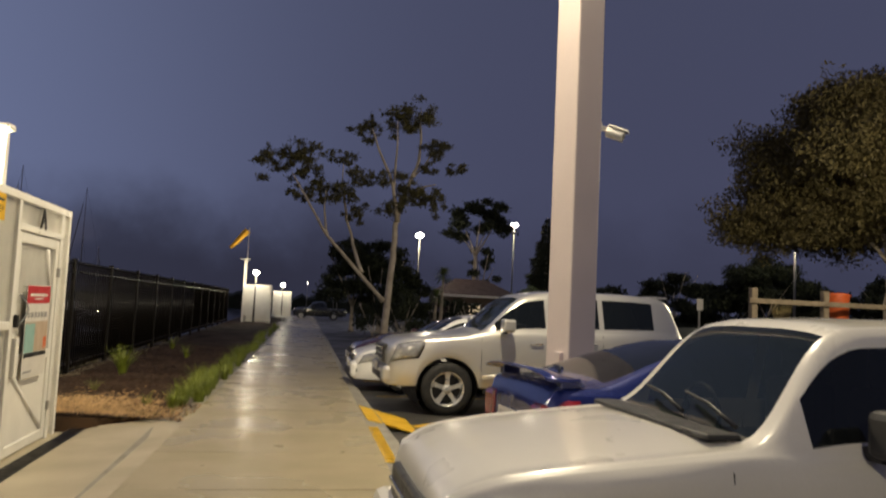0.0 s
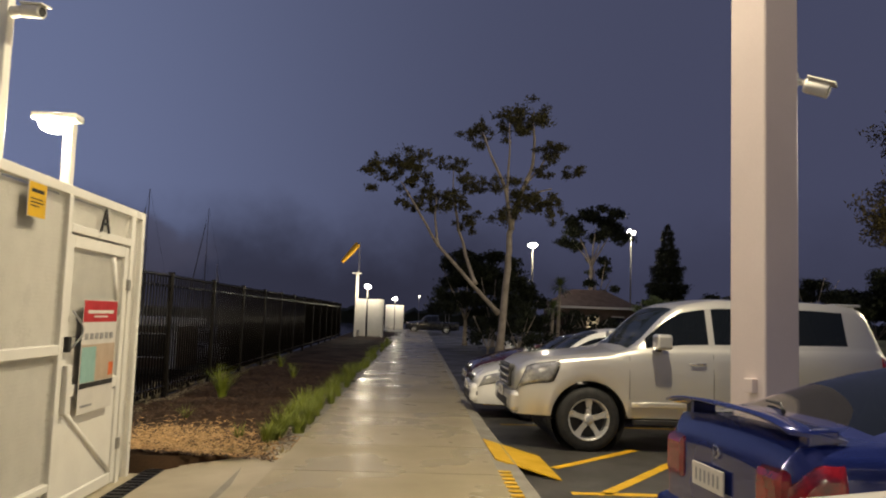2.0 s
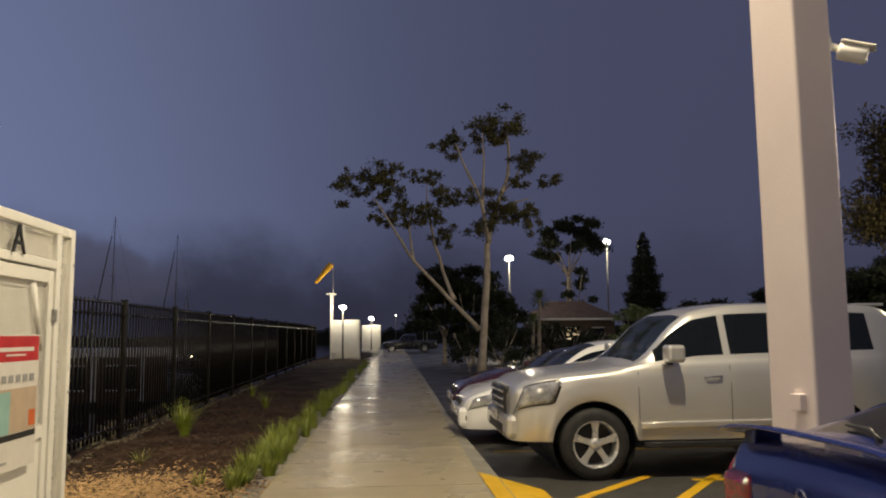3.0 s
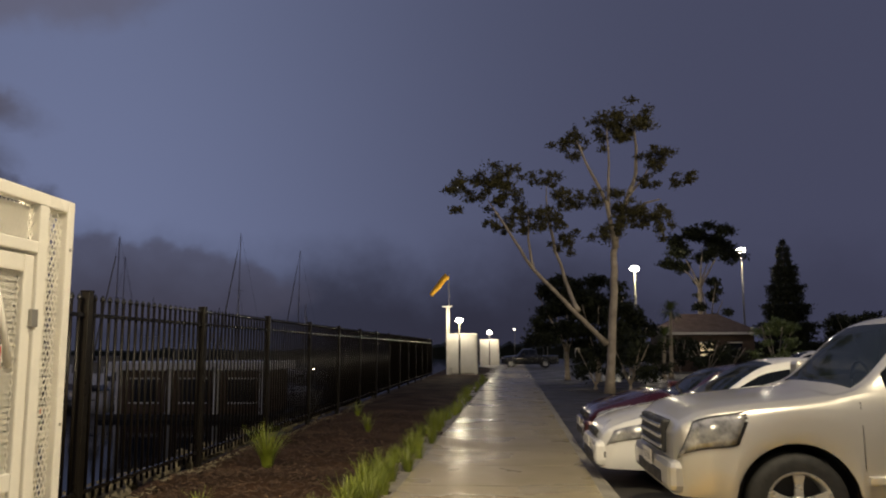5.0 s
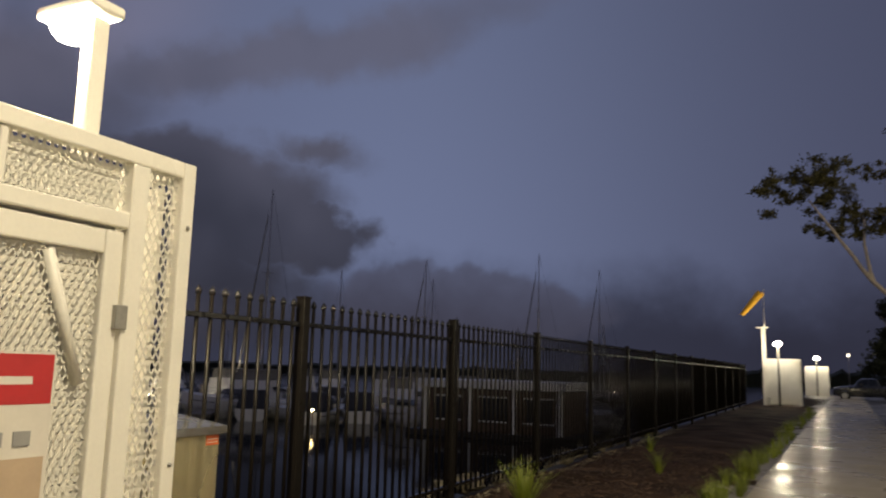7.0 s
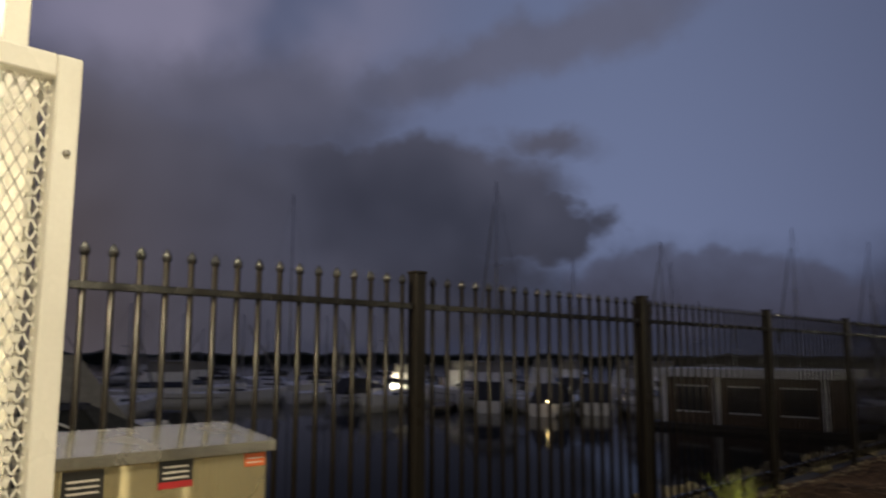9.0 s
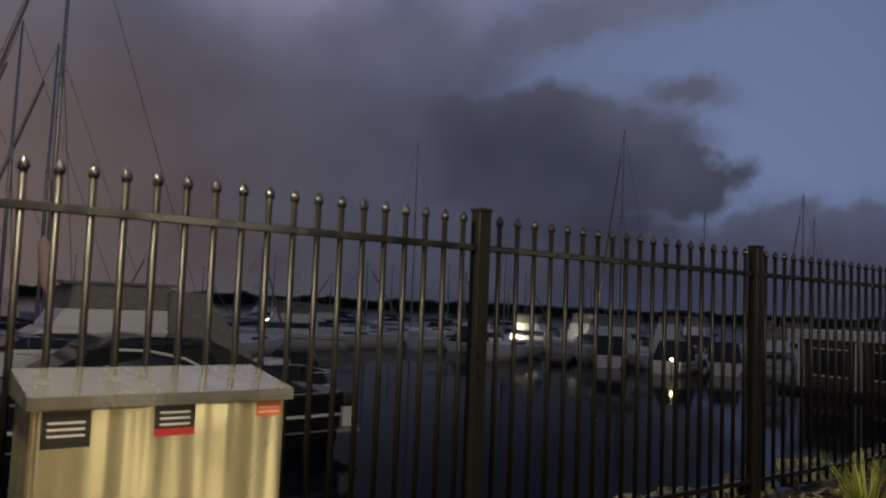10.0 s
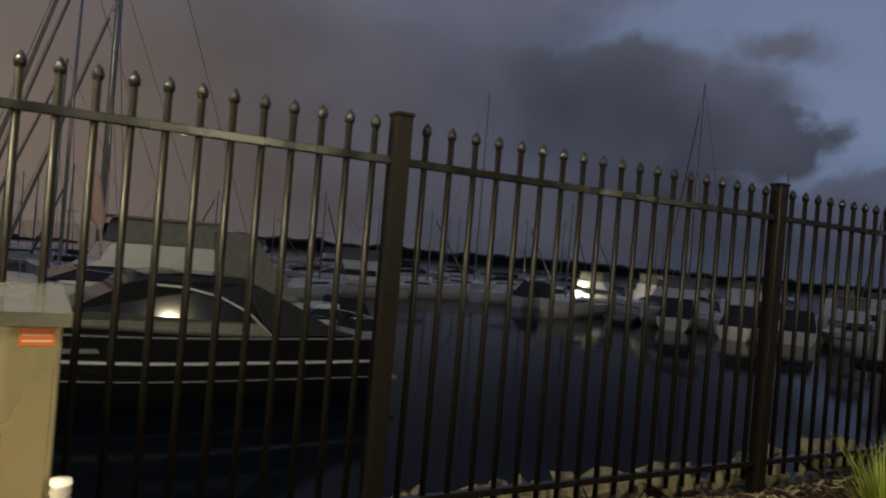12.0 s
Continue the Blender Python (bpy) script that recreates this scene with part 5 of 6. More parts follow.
broad_tree("shrub", "dense dark shrub below the gum", 4.0, 36.5, -0.14, 2.0, 1.2, 30, None, 0.1, 1500, 0.075, clumps_n=24)
broad_tree("shrub", "dense dark shrub below the gum", 5.3, 36.0, -0.14, 2.5, 1.6, 31, None, 0.1, 1500, 0.075, clumps_n=24)
broad_tree("shrub", "warm green shrub near the house", 18.6, 58.0, -0.14, 3.8, 2.0, 32, M_LEAF_BRIGHT, 0.1, 900, 0.11, clumps_n=18)
broad_tree("shrub", "dark shrub in front of the house", 12.4, 58.6, -0.14, 2.7, 1.7, 34, None, 0.1, 900, 0.11, clumps_n=18)
broad_tree("shrub", "dark shrub in front of the house", 15.6, 58.2, -0.14, 2.1, 1.6, 35, None, 0.1, 900, 0.11, clumps_n=18)
broad_tree("shrub", "dense dark shrub beside the car park", 12.5, 52.0, -0.14, 2.2, 1.8, 33, None, 0.1, 900, 0.11, clumps_n=16)
for i, (x, y, h, s) in enumerate(((58, 84, 6, 5), (46, 74, 6, 5), (53, 70, 5, 5), (60, 66, 7, 6), (36, 80, 5, 5), (70, 60, 6, 6), (80, 52, 7, 7))):
    broad_tree("far_tree", "dark far tree on the skyline", x, y, -0.14, h, s, 50 + i, None, 0.15, 420, 0.26, clumps_n=20)


def pine(x, y, h):
    t = thing("pine_tree", "dark conical pine with tiered branches", "tree", (x, y, -0.14))
    limb(t, "trunk", [(0, 0, 0), (0, 0, h * 0.5), (0, 0, h)], 0.28, 0.03)
    rng = random.Random(8)
    clumps = []
    for k in range(19):
        z = h * (0.10 + 0.86 * k / 18)
        r = (2.6 * (1 - (k / 19.0) ** 1.3) + 0.2) * (0.86 + 0.14 * (k % 3))
        for j in range(7):
            a = 2 * math.pi * (j + 0.5 * (k % 2)) / 7 + rng.uniform(-0.2, 0.2)
            clumps.append(((math.cos(a) * r * 0.62, math.sin(a) * r * 0.62, z - 0.12 * r), (r * 0.47, r * 0.47, 0.42)))
    crown_part(t, clumps, 900, 0.12, M_LEAF_DARK, 9, 0.0)


pine(25.6, 75.0, 11.5)


def fan_palm(x, y, h):
    t = thing("cabbage_palm", "lit green cabbage palm beside the lamp", "tree", (x, y, -0.14))
    limb(t, "trunk", [(0, 0, 0), (0.05, 0, h * 0.6), (0.1, 0, h)], 0.12, 0.08)
    rng = random.Random(3)
    bm = bmesh.new()
    for k in range(120):
        a, e = rng.uniform(0, 2 * math.pi), rng.uniform(-0.5, 1.3)
        d = Vector((math.cos(a) * math.cos(e), math.sin(a) * math.cos(e), math.sin(e)))
        side = d.cross(Vector((0, 0, 1))).normalized() * 0.035
        o = Vector((0.1, 0, h))
        ln = rng.uniform(0.7, 1.1)
        p = [o, o + d * ln * 0.55 + side, o + d * ln - Vector((0, 0, 0.22 * ln)), o + d * ln * 0.55 - side]
        sheet(bm, p)
    part("crown", bm, M_LEAF_BRIGHT, t)


fan_palm(9.6, 48.5, 3.7)
fan_palm(9.1, 48.0, 2.3)


def tuft(x, y, z, n, h, seed, mat=None, name="strappy_grass", label="green strappy grass tuft in the mulch", spread=0.55):
    rng = random.Random(seed)
    bm = bmesh.new()
    for _ in range(n):
        a = rng.uniform(0, 2 * math.pi)
        lean = rng.uniform(0.1, spread)
        hh = h * rng.uniform(0.55, 1.1)
        d = Vector((math.cos(a), math.sin(a), 0))
        s = Vector((-d.y, d.x, 0)) * rng.uniform(0.005, 0.011)
        o = d * rng.uniform(0, 0.05)
        prev = None
        for k in range(4):
            u = k / 3
            c = o + d * lean * hh * u * (0.4 + 0.9 * u) + Vector((0, 0, hh * (u - 0.35 * lean * u * u)))
            w = s * (1 - u * 0.92)
            pair = (bm.verts.new(c - w), bm.verts.new(c + w))
            if prev:
                bm.faces.new((prev[0], prev[1], pair[1], pair[0]))
            prev = pair
    ob = whole(name, bm, mat or M_GRASS, label, "grass", group="bed planting", place=pose(x, y, z))
    return ob


rng = random.Random(77)
# border of tufts along the footpath, thicker further on
y = 11.0
k = 0
while y < 46:
    for _ in range(2 if y > 17 else 3):
        x = edge_left(y) - rng.uniform(0.08, 0.42)
        tuft(x, y + rng.uniform(-0.25, 0.25), -0.04, 70 if y < 20 else 40, rng.uniform(0.22, 0.42), k)
        k += 1
    y += 0.42 if y < 14 else (0.75 if y < 24 else 1.3)
for (x, y, n, h) in ((-2.87, 14.85, 170, 0.62), (-2.75, 12.3, 34, 0.24), (-2.3, 19.2, 60, 0.42), (-3.1, 22.5, 60, 0.4), (-3.15, 10.5, 40, 0.16), (-1.75, 10.9, 34, 0.24)):
    tuft(x, y, -0.02, n, h, k)
    k += 1
# dry tufts and litter near the apron
for i in range(46):
    tuft(rng.gauss(-2.35, 0.55), 9.75 + abs(rng.gauss(0, 0.75)), -0.03, 16, rng.uniform(0.06, 0.14), 300 + i, M_STRAW, "dry_grass", "small dry straw tuft on the mulch", 1.2)
tuft(-1.95, 5.15, -0.06, 14, 0.16, 400, M_LEAF_DARK, "weed", "small dark weed at the apron edge")


def litter(name, spots, mat, label, size=1.0):
    """Loose chips lying on the bed at the given spots, one joined mesh."""
    verts, faces = [], []
    for x, y in spots:
        e = edge_left(y)
        x = min(max(x, -3.9), e - 0.03)
        z = -0.02 + 0.09 * math.sin(math.pi * (x + 4.02) / (e + 4.04)) + 0.02
        a, t = rng.uniform(0, 6.28), rng.uniform(-0.4, 0.4)
        l, w = rng.uniform(0.012, 0.045) * size, rng.uniform(0.005, 0.013) * size
        u, v = Vector((math.cos(a), math.sin(a), t)) * l, Vector((-math.sin(a), math.cos(a), rng.uniform(-0.3, 0.3))) * w
        p = Vector((x, y, z - 0.03 + 0.05 * noise.noise((x * 0.9, y * 0.9, 0))))
        n = len(verts)
        up = Vector((0, 0, 0.006))
        verts += [tuple(p - u - v), tuple(p + u - v), tuple(p + u + v), tuple(p - u + v), tuple(p - u * 0.9 + up), tuple(p + u * 0.9 + up)]
        faces += [(n, n + 1, n + 5, n + 4), (n + 2, n + 3, n + 4, n + 5), (n + 1, n + 2, n + 5), (n + 3, n, n + 4)]
    me = bpy.data.meshes.new(name)
    me.from_pydata(verts, [], faces)
    me.materials.append(mat)
    return tagged(new(name, me), label, "litter", kind="stuff")


# pale straw by the gate corner, dark chips over the bed, pale stones along the fence foot
litter("straw_litter", [(rng.gauss(-2.35, 0.62), 9.7 + abs(rng.gauss(0, 0.85))) for _ in range(3800)], M_CHIP, "pale straw litter at the bed's corner by the gate")
litter("mulch_litter", [(rng.uniform(-3.9, -1.1), 9.6 + 14 * rng.random() ** 1.3) for _ in range(6500)], M_CHIP_DARK, "dark bark chips on the garden bed")
litter("edge_pebbles", [(-3.85 + abs(rng.gauss(0, 0.12)), rng.uniform(10.5, 30)) for _ in range(420)], M_ROCK, "pale pebbles along the foot of the fence", 1.3)


# ---- buildings and far things on the land ----
M_ROOF = material("tile_roof", (0.06, 0.036, 0.030), 0.8, scale=2, vary=0.3, bump=0.5)
M_WALL = material("rendered_wall", (0.09, 0.06, 0.045), 0.8, scale=1.5, vary=0.2)
M_WINDOW = emitter("lit_window", (1.0, 0.78, 0.45), 0.8)
M_TIMBER = material("weathered_timber", (0.24, 0.19, 0.13), 0.85, scale=4, vary=0.4, bump=0.5)
M_BIN = material("orange_plastic", (0.55, 0.10, 0.02), 0.5, scale=5, vary=0.25)
M_SOCK = material("orange_cloth", (0.86, 0.47, 0.03), 0.8, scale=6, vary=0.2)
M_BANKGRASS = material("dark_turf", (0.035, 0.042, 0.018), 0.95, scale=1.2, vary=0.5, bump=0.6)

house = thing("house", "low house with hipped tile roof beyond the car park", "house", (14.8, 61.0, -0.12))
boxpart("wall", house, M_WALL, (-2.7, 3.4, 0, 6, 0, 2.75), 0.02)
bm = bmesh.new()
e = [bm.verts.new(p) for p in ((-3.2, -0.5, 2.72), (3.9, -0.5, 2.72), (3.9, 6.5, 2.72), (-3.2, 6.5, 2.72))]
r = [bm.verts.new(p) for p in ((-1.0, 3.0, 4.2), (1.7, 3.0, 4.2))]
bm.faces.new((e[0], e[1], r[1], r[0])), bm.faces.new((e[1], e[2], r[1])), bm.faces.new((e[2], e[3], r[0], r[1])), bm.faces.new((e[3], e[0], r[0])), bm.faces.new(e[::-1])
part("roof", bm, M_ROOF, house)
boxpart("fascia", house, M_PAPER, (-3.2, 3.9, -0.53, -0.50, 2.60, 2.76))
for x, lit in ((-1.9, False), (-0.4, True), (1.6, False)):
    wn = boxpart("window", house, M_WINDOW if lit else M_GLASS, (x, x + 0.9, -0.03, 0.01, 1.1, 2.0), 0, "small window in the house wall")
    boxpart("window_frame", wn, M_PAPER, (x - 0.06, x + 0.96, -0.05, -0.031, 2.0, 2.07))
    boxpart("window_sill", wn, M_PAPER, (x - 0.06, x + 0.96, -0.06, -0.031, 1.03, 1.1))

# turf mound with a timber rail and an orange bin
bm = bmesh.new()
g = []
for j in range(13):
    row = []
    for i in range(25):
        x, y = 12 + 40 * i / 24, 23 + 16 * j / 12
        h = 1.25 * min(1, i / 4, (24 - i) / 4) * math.sin(math.pi * min(1, j / 4, (12 - j) / 4) / 2)
        row.append(bm.verts.new((x, y, -0.13 + h + 0.06 * noise.noise((x, y, 0)))))
    g.append(row)
for a, b in zip(g, g[1:]):
    for i in range(24):
        bm.faces.new((a[i], a[i + 1], b[i + 1], b[i])).smooth = True
whole("turf_mound", bm, M_BANKGRASS, "dark turf mound beside the car park", "ground", kind="structure")
rail = thing("timber_rail", "weathered timber post and rail barrier on the mound", "barrier", (0, 0, 0))
for x in (18.0, 21.2, 24.4):
    boxpart("rail_post", rail, M_TIMBER, (x - 0.13, x + 0.13, 27.0, 27.26, 0.9, 2.9), 0.03)
boxpart("rail_beam", rail, M_TIMBER, (17.7, 27.0, 26.88, 27.0, 2.28, 2.48), 0.02)
obin = thing("orange_bin", "round orange plastic bin behind the timber rail", "bin", (22.4, 27.9, 1.05))
bm = bmesh.new()
lathe(bm, ((0.30, 0.0), (0.40, 0.05), (0.46, 1.7), (0.46, 1.75)), sides=20)
part("barrel", bm, M_BIN, obin)
bm = bmesh.new()
lathe(bm, ((0.48, 1.72), (0.49, 1.80), (0.30, 1.86), (0.001, 1.87)), sides=20)
part("lid", bm, M_BIN, obin)
stump = thing("grass_clump", "pale clumped grass on the mound", "plant", (20.0, 28.2, 1.05))
bm = bmesh.new()
rngp = random.Random(4)
for _ in range(500):
    a, h = rngp.uniform(0, 6.28), rngp.uniform(0.5, 1.5)
    d = Vector((math.cos(a), math.sin(a), 0))
    s = Vector((-d.y, d.x, 0)) * 0.012
    sheet(bm, [d * 0.1 - s, d * 0.1 + s, d * h * 0.35 + Vector((0, 0, h))])
part("blade_mass", bm, M_STRAW, stump)
signpost = thing("sign_post", "small pale sign on a post", "sign", (23.3, 40.5, -0.12))
boxpart("pole", signpost, M_GALV, (-0.05, 0.05, -0.05, 0.05, 0, 2.8), 0.01)
boxpart("panel", signpost, M_PAPER, (-0.2, 0.2, -0.07, -0.05, 2.2, 2.85), 0.01)

# windsock beside the second gate's mast
ws = thing("windsock", "orange-yellow windsock on a thin pole", "windsock", (-2.86, 51.0, -0.2))
bm = bmesh.new()
tube(bm, ((0, 0, 0), (0, 0, 6.25)), (0.045, 0.025), 8)
part("pole", bm, M_WHITE, ws)
bm = bmesh.new()
tube(bm, ((-0.10, 0, 6.15), (-0.35, 0, 5.86), (-0.72, 0, 5.40), (-1.10, 0, 4.95)), (0.20, 0.19, 0.16, 0.11), 14, cap=False)
part("sock", bm, M_SOCK, ws, "orange-yellow cloth sock")
bm = bmesh.new()
tube(bm, [(-0.10 + 0.15 * math.cos(a), 0.20 * math.sin(a), 6.15 + 0.13 * math.cos(a)) for a in (2 * math.pi * k / 16 for k in range(17))], [0.012] * 17, 6)
part("hoop", bm, M_GALV, ws)

# cars and lights beyond the end of the footpath
small_car("sedan", "white car parked far off under the trees", (12.6, 41.0, -0.12), 0, M_WHITECAR)
small_car("sedan", "white car parked far off under the trees", (10.6, 37.8, -0.12), 0, M_WHITECAR)
pick, *_ = vehicle("pickup", "dark pickup truck parked beyond the footpath", "car", (0.3, 72.5, -0.10), 0, UTE, M_BLACKCAR)
dot = emitter("distant_lamp", (1.0, 0.9, 0.7), 12)
for i, (x, y, z) in enumerate(((4.4, 74, 3.6), (6.2, 78, 3.4), (5.2, 95, 4.2), (2.0, 99, 4.0), (8.4, 90, 2.4))):
    bm = bmesh.new()
    bmesh.ops.create_icosphere(bm, subdivisions=1, radius=0.10)
    l = thing("distant_light", "small bright light on a far pole", "lamp", (x, y, -0.12), group="far lights")
    part("bulb", bm, dot, l).location = (0, 0, z)
    bm = bmesh.new()
    tube(bm, ((0, 0, 0), (0, 0, z - 0.08)), (0.04, 0.03), 6)
    part("pole", bm, M_GALV, l)

# far shore and hedge line closing the view
for name, pts in (("far_shore", [(-420, 60), (-380, 190), (-300, 300), (-180, 380), (-60, 420), (60, 400)]), ("far_hedge", [(-14, 150), (10, 142), (40, 130), (75, 112), (110, 80), (120, 20), (110, -40)])):
    bm = bmesh.new()
    rngp = random.Random(len(name))
    line = []
    for (ax, ay), (bx2, by2) in zip(pts, pts[1:]):
        for k in range(30):
            u = k / 30
            line.append((ax + (bx2 - ax) * u, ay + (by2 - ay) * u))
    hgt = 7.0 if name == "far_shore" else 4.0
    z0 = -3.2 if name == "far_shore" else -0.4
    prev = None
    for i, (x, y) in enumerate(line):
        h = hgt * (0.55 + 0.5 * abs(noise.noise((i * 0.23, 3.1, 0))) + 0.35 * abs(noise.noise((i * 0.9, 7.7, 0))))
        d = 8.0 if name == "far_shore" else 3.0
        n = Vector((x, y, 0)).normalized() * d
        ring = [bm.verts.new(p) for p in ((x, y, z0), (x, y, z0 + h * 0.8), (x + n.x * 0.5, y + n.y * 0.5, z0 + h), (x + n.x, y + n.y, z0 + h * 0.7), (x + n.x, y + n.y, z0))]
        if prev:
            for k in range(4):
                bm.faces.new((prev[k], ring[k], ring[k + 1], prev[k + 1]))
        prev = ring
    whole(name, bm, M_LEAF_DARK, "dark tree line along the far shore" if name == "far_shore" else "dark hedge and trees closing the car park", "tree line", kind="structure")


# ---- boats ----
M_HULL = material("white_gelcoat", (0.66, 0.66, 0.66), 0.3, scale=2, vary=0.15, coat=0.3)
M_HULLDARK = material("black_hull", (0.012, 0.013, 0.016), 0.18, scale=2, vary=0.3, coat=0.5)
M_CANVAS = material("dark_canvas", (0.020, 0.022, 0.028), 0.85, scale=8, vary=0.4, bump=0.3)
M_CANVASL = material("grey_canvas", (0.22, 0.213, 0.205), 0.85, scale=5, vary=0.3, bump=0.2)
M_MAST = material("alloy_mast", (0.36, 0.36, 0.38), 0.35, 0.6, scale=5, vary=0.2)
M_CLEAR = glassy("boat_window", (0.02, 0.022, 0.026), 0.06)
M_CABINLAMP = emitter("cabin_lamp", (1.0, 0.74, 0.36), 60)
M_PONTOON = material("pontoon_deck", (0.16, 0.14, 0.11), 0.8, scale=2, vary=0.4, bump=0.3)
M_AWNING = material("pale_awning", (0.62, 0.42, 0.36), 0.8, scale=5, vary=0.2)
WATER = -3.0


def hull(bm, L, B, F, rise=0.45, rake=0.12, n=16):
    """A boat's hull: stern at x = 0, bow at x = L, freeboard F rising to the bow; z 0 is the water."""
    rows = []
    for i in range(n + 1):
        u = i / n
        w = B / 2 * (0.86 + 0.14 * math.sin(min(1, u * 1.8) * math.pi / 2)) * (1 - max(0, (u - 0.5) / 0.5) ** 2.2)
        f = F * (1 + rise * u * u)
        x = L * u
        rows.append([(x - L * 0.04 * u, 0.0, -0.25), (x - L * 0.05 * u, w * 0.72, -0.05), (x - rake * L * 0.1 * u, w * 0.93, f * 0.45), (x, w, f), (x, w * 0.92, f + 0.02), (x, 0.0, f + 0.05)])
    for sgn in (1, -1):
        vs = [[bm.verts.new((p[0], sgn * p[1], p[2])) for p in row] for row in rows]
        for a, b in zip(vs, vs[1:]):
            for k in range(5):
                bm.faces.new((a[k], b[k], b[k + 1], a[k + 1])).smooth = k < 2
        bm.faces.new(vs[0])
    bmesh.ops.remove_doubles(bm, verts=bm.verts, dist=0.003)
    return bm


def house_block(bm, x0, x1, w0, w1, z0, z1, front=0.5, back=0.1, taper=0.88):
    """A cabin with raked ends and tapered sides."""
    lo = [(x0, -w0), (x1, -w1), (x1, w1), (x0, w0)]
    hi = [(x0 + back, -w0 * taper), (x1 - front, -w1 * taper), (x1 - front, w1 * taper), (x0 + back, w0 * taper)]
    a = [bm.verts.new((*p, z0)) for p in lo]
    b = [bm.verts.new((*p, z1)) for p in hi]
    fs = [bm.faces.new(a[::-1]), bm.faces.new(b)]
    for i in range(4):
        fs.append(bm.faces.new((a[i], a[(i + 1) % 4], b[(i + 1) % 4], b[i])))
    bmesh.ops.bevel(bm, geom=list({e for f in fs for e in f.edges}), offset=0.05, segments=2, affect="EDGES")
    return bm


def motor_boat(label, place, rz, L=9.5, B=3.2, F=1.0, fly=True, dark=False, group="moored boats"):
    b = thing("motor_boat", label, "boat", place, rz, group)
    part("hull", hull(bmesh.new(), L, B, F), M_HULLDARK if dark else M_HULL, b)
    bm = bmesh.new()
    tube(bm, [(L * i / 10, B / 2 * (0.86 + 0.14 * math.sin(min(1, i / 10 * 1.8) * math.pi / 2)) * (1 - max(0, (i / 10 - 0.5) / 0.5) ** 2.2) + 0.02, F * (1 + 0.45 * (i / 10) ** 2) * 0.72) for i in range(10)], [0.035] * 10, 6)
    tube(bm, [(L * i / 10, -(B / 2 * (0.86 + 0.14 * math.sin(min(1, i / 10 * 1.8) * math.pi / 2)) * (1 - max(0, (i / 10 - 0.5) / 0.5) ** 2.2) + 0.02), F * (1 + 0.45 * (i / 10) ** 2) * 0.72) for i in range(10)], [0.035] * 10, 6)
    part("rubbing_strake", bm, M_HULL if dark else M_CANVAS, b)
    cab = part("cabin", house_block(bmesh.new(), L * 0.22, L * 0.70, B * 0.40, B * 0.30, F + 0.02, F + 1.15, L * 0.13, 0.1), M_HULL, b)
    part("cabin_window", house_block(bmesh.new(), L * 0.25, L * 0.685, B * 0.408, B * 0.305, F + 0.50, F + 0.98, L * 0.10, 0.1, 0.93), M_CLEAR, cab, "dark cabin windows")
    if fly:
        fb = part("flybridge", house_block(bmesh.new(), L * 0.24, L * 0.56, B * 0.34, B * 0.28, F + 1.15, F + 1.75, 0.35, 0.0, 0.94), M_HULL, b)
        part("canopy_side", house_block(bmesh.new(), L * 0.26, L * 0.52, B * 0.31, B * 0.26, F + 1.76, F + 2.55, 0.15, 0.0, 0.9), M_CANVASL, fb, "grey clear-sided canopy")
        part("bimini", house_block(bmesh.new(), L * 0.24, L * 0.54, B * 0.33, B * 0.28, F + 2.56, F + 2.66, 0.1, 0.0, 0.95), M_CANVASL, fb)
    else:
        part("canopy", house_block(bmesh.new(), L * 0.03, L * 0.42, B * 0.42, B * 0.40, F + 0.05, F + 1.45, 0.25, L * 0.16, 0.85), M_CANVAS, b, "black canvas cockpit canopy")
    bm = bmesh.new()
    for sgn in (1, -1):
        rail_pts = []
        for i in range(9):
            u = 0.5 + 0.48 * i / 8
            w = B / 2 * (1 - max(0, (u - 0.5) / 0.5) ** 2.2) * 0.95
            rail_pts.append((L * u, sgn * w, F * (1 + 0.45 * u * u) + 0.55))
            if i % 2 == 0:
                tube(bm, [(L * u, sgn * w, F * (1 + 0.45 * u * u)), (L * u, sgn * w, F * (1 + 0.45 * u * u) + 0.55)], [0.014] * 2, 5)
        tube(bm, rail_pts, [0.016] * 9, 5)
    part("bow_rail", bm, M_CHROME, b)
    bm = bmesh.new()
    tube(bm, [(L * 0.36, 0, F + (2.66 if fly else 1.15)), (L * 0.36, 0, F + (4.4 if fly else 2.6))], [0.02, 0.008], 5)
    part("aerial", bm, M_HULL, b)
    return b


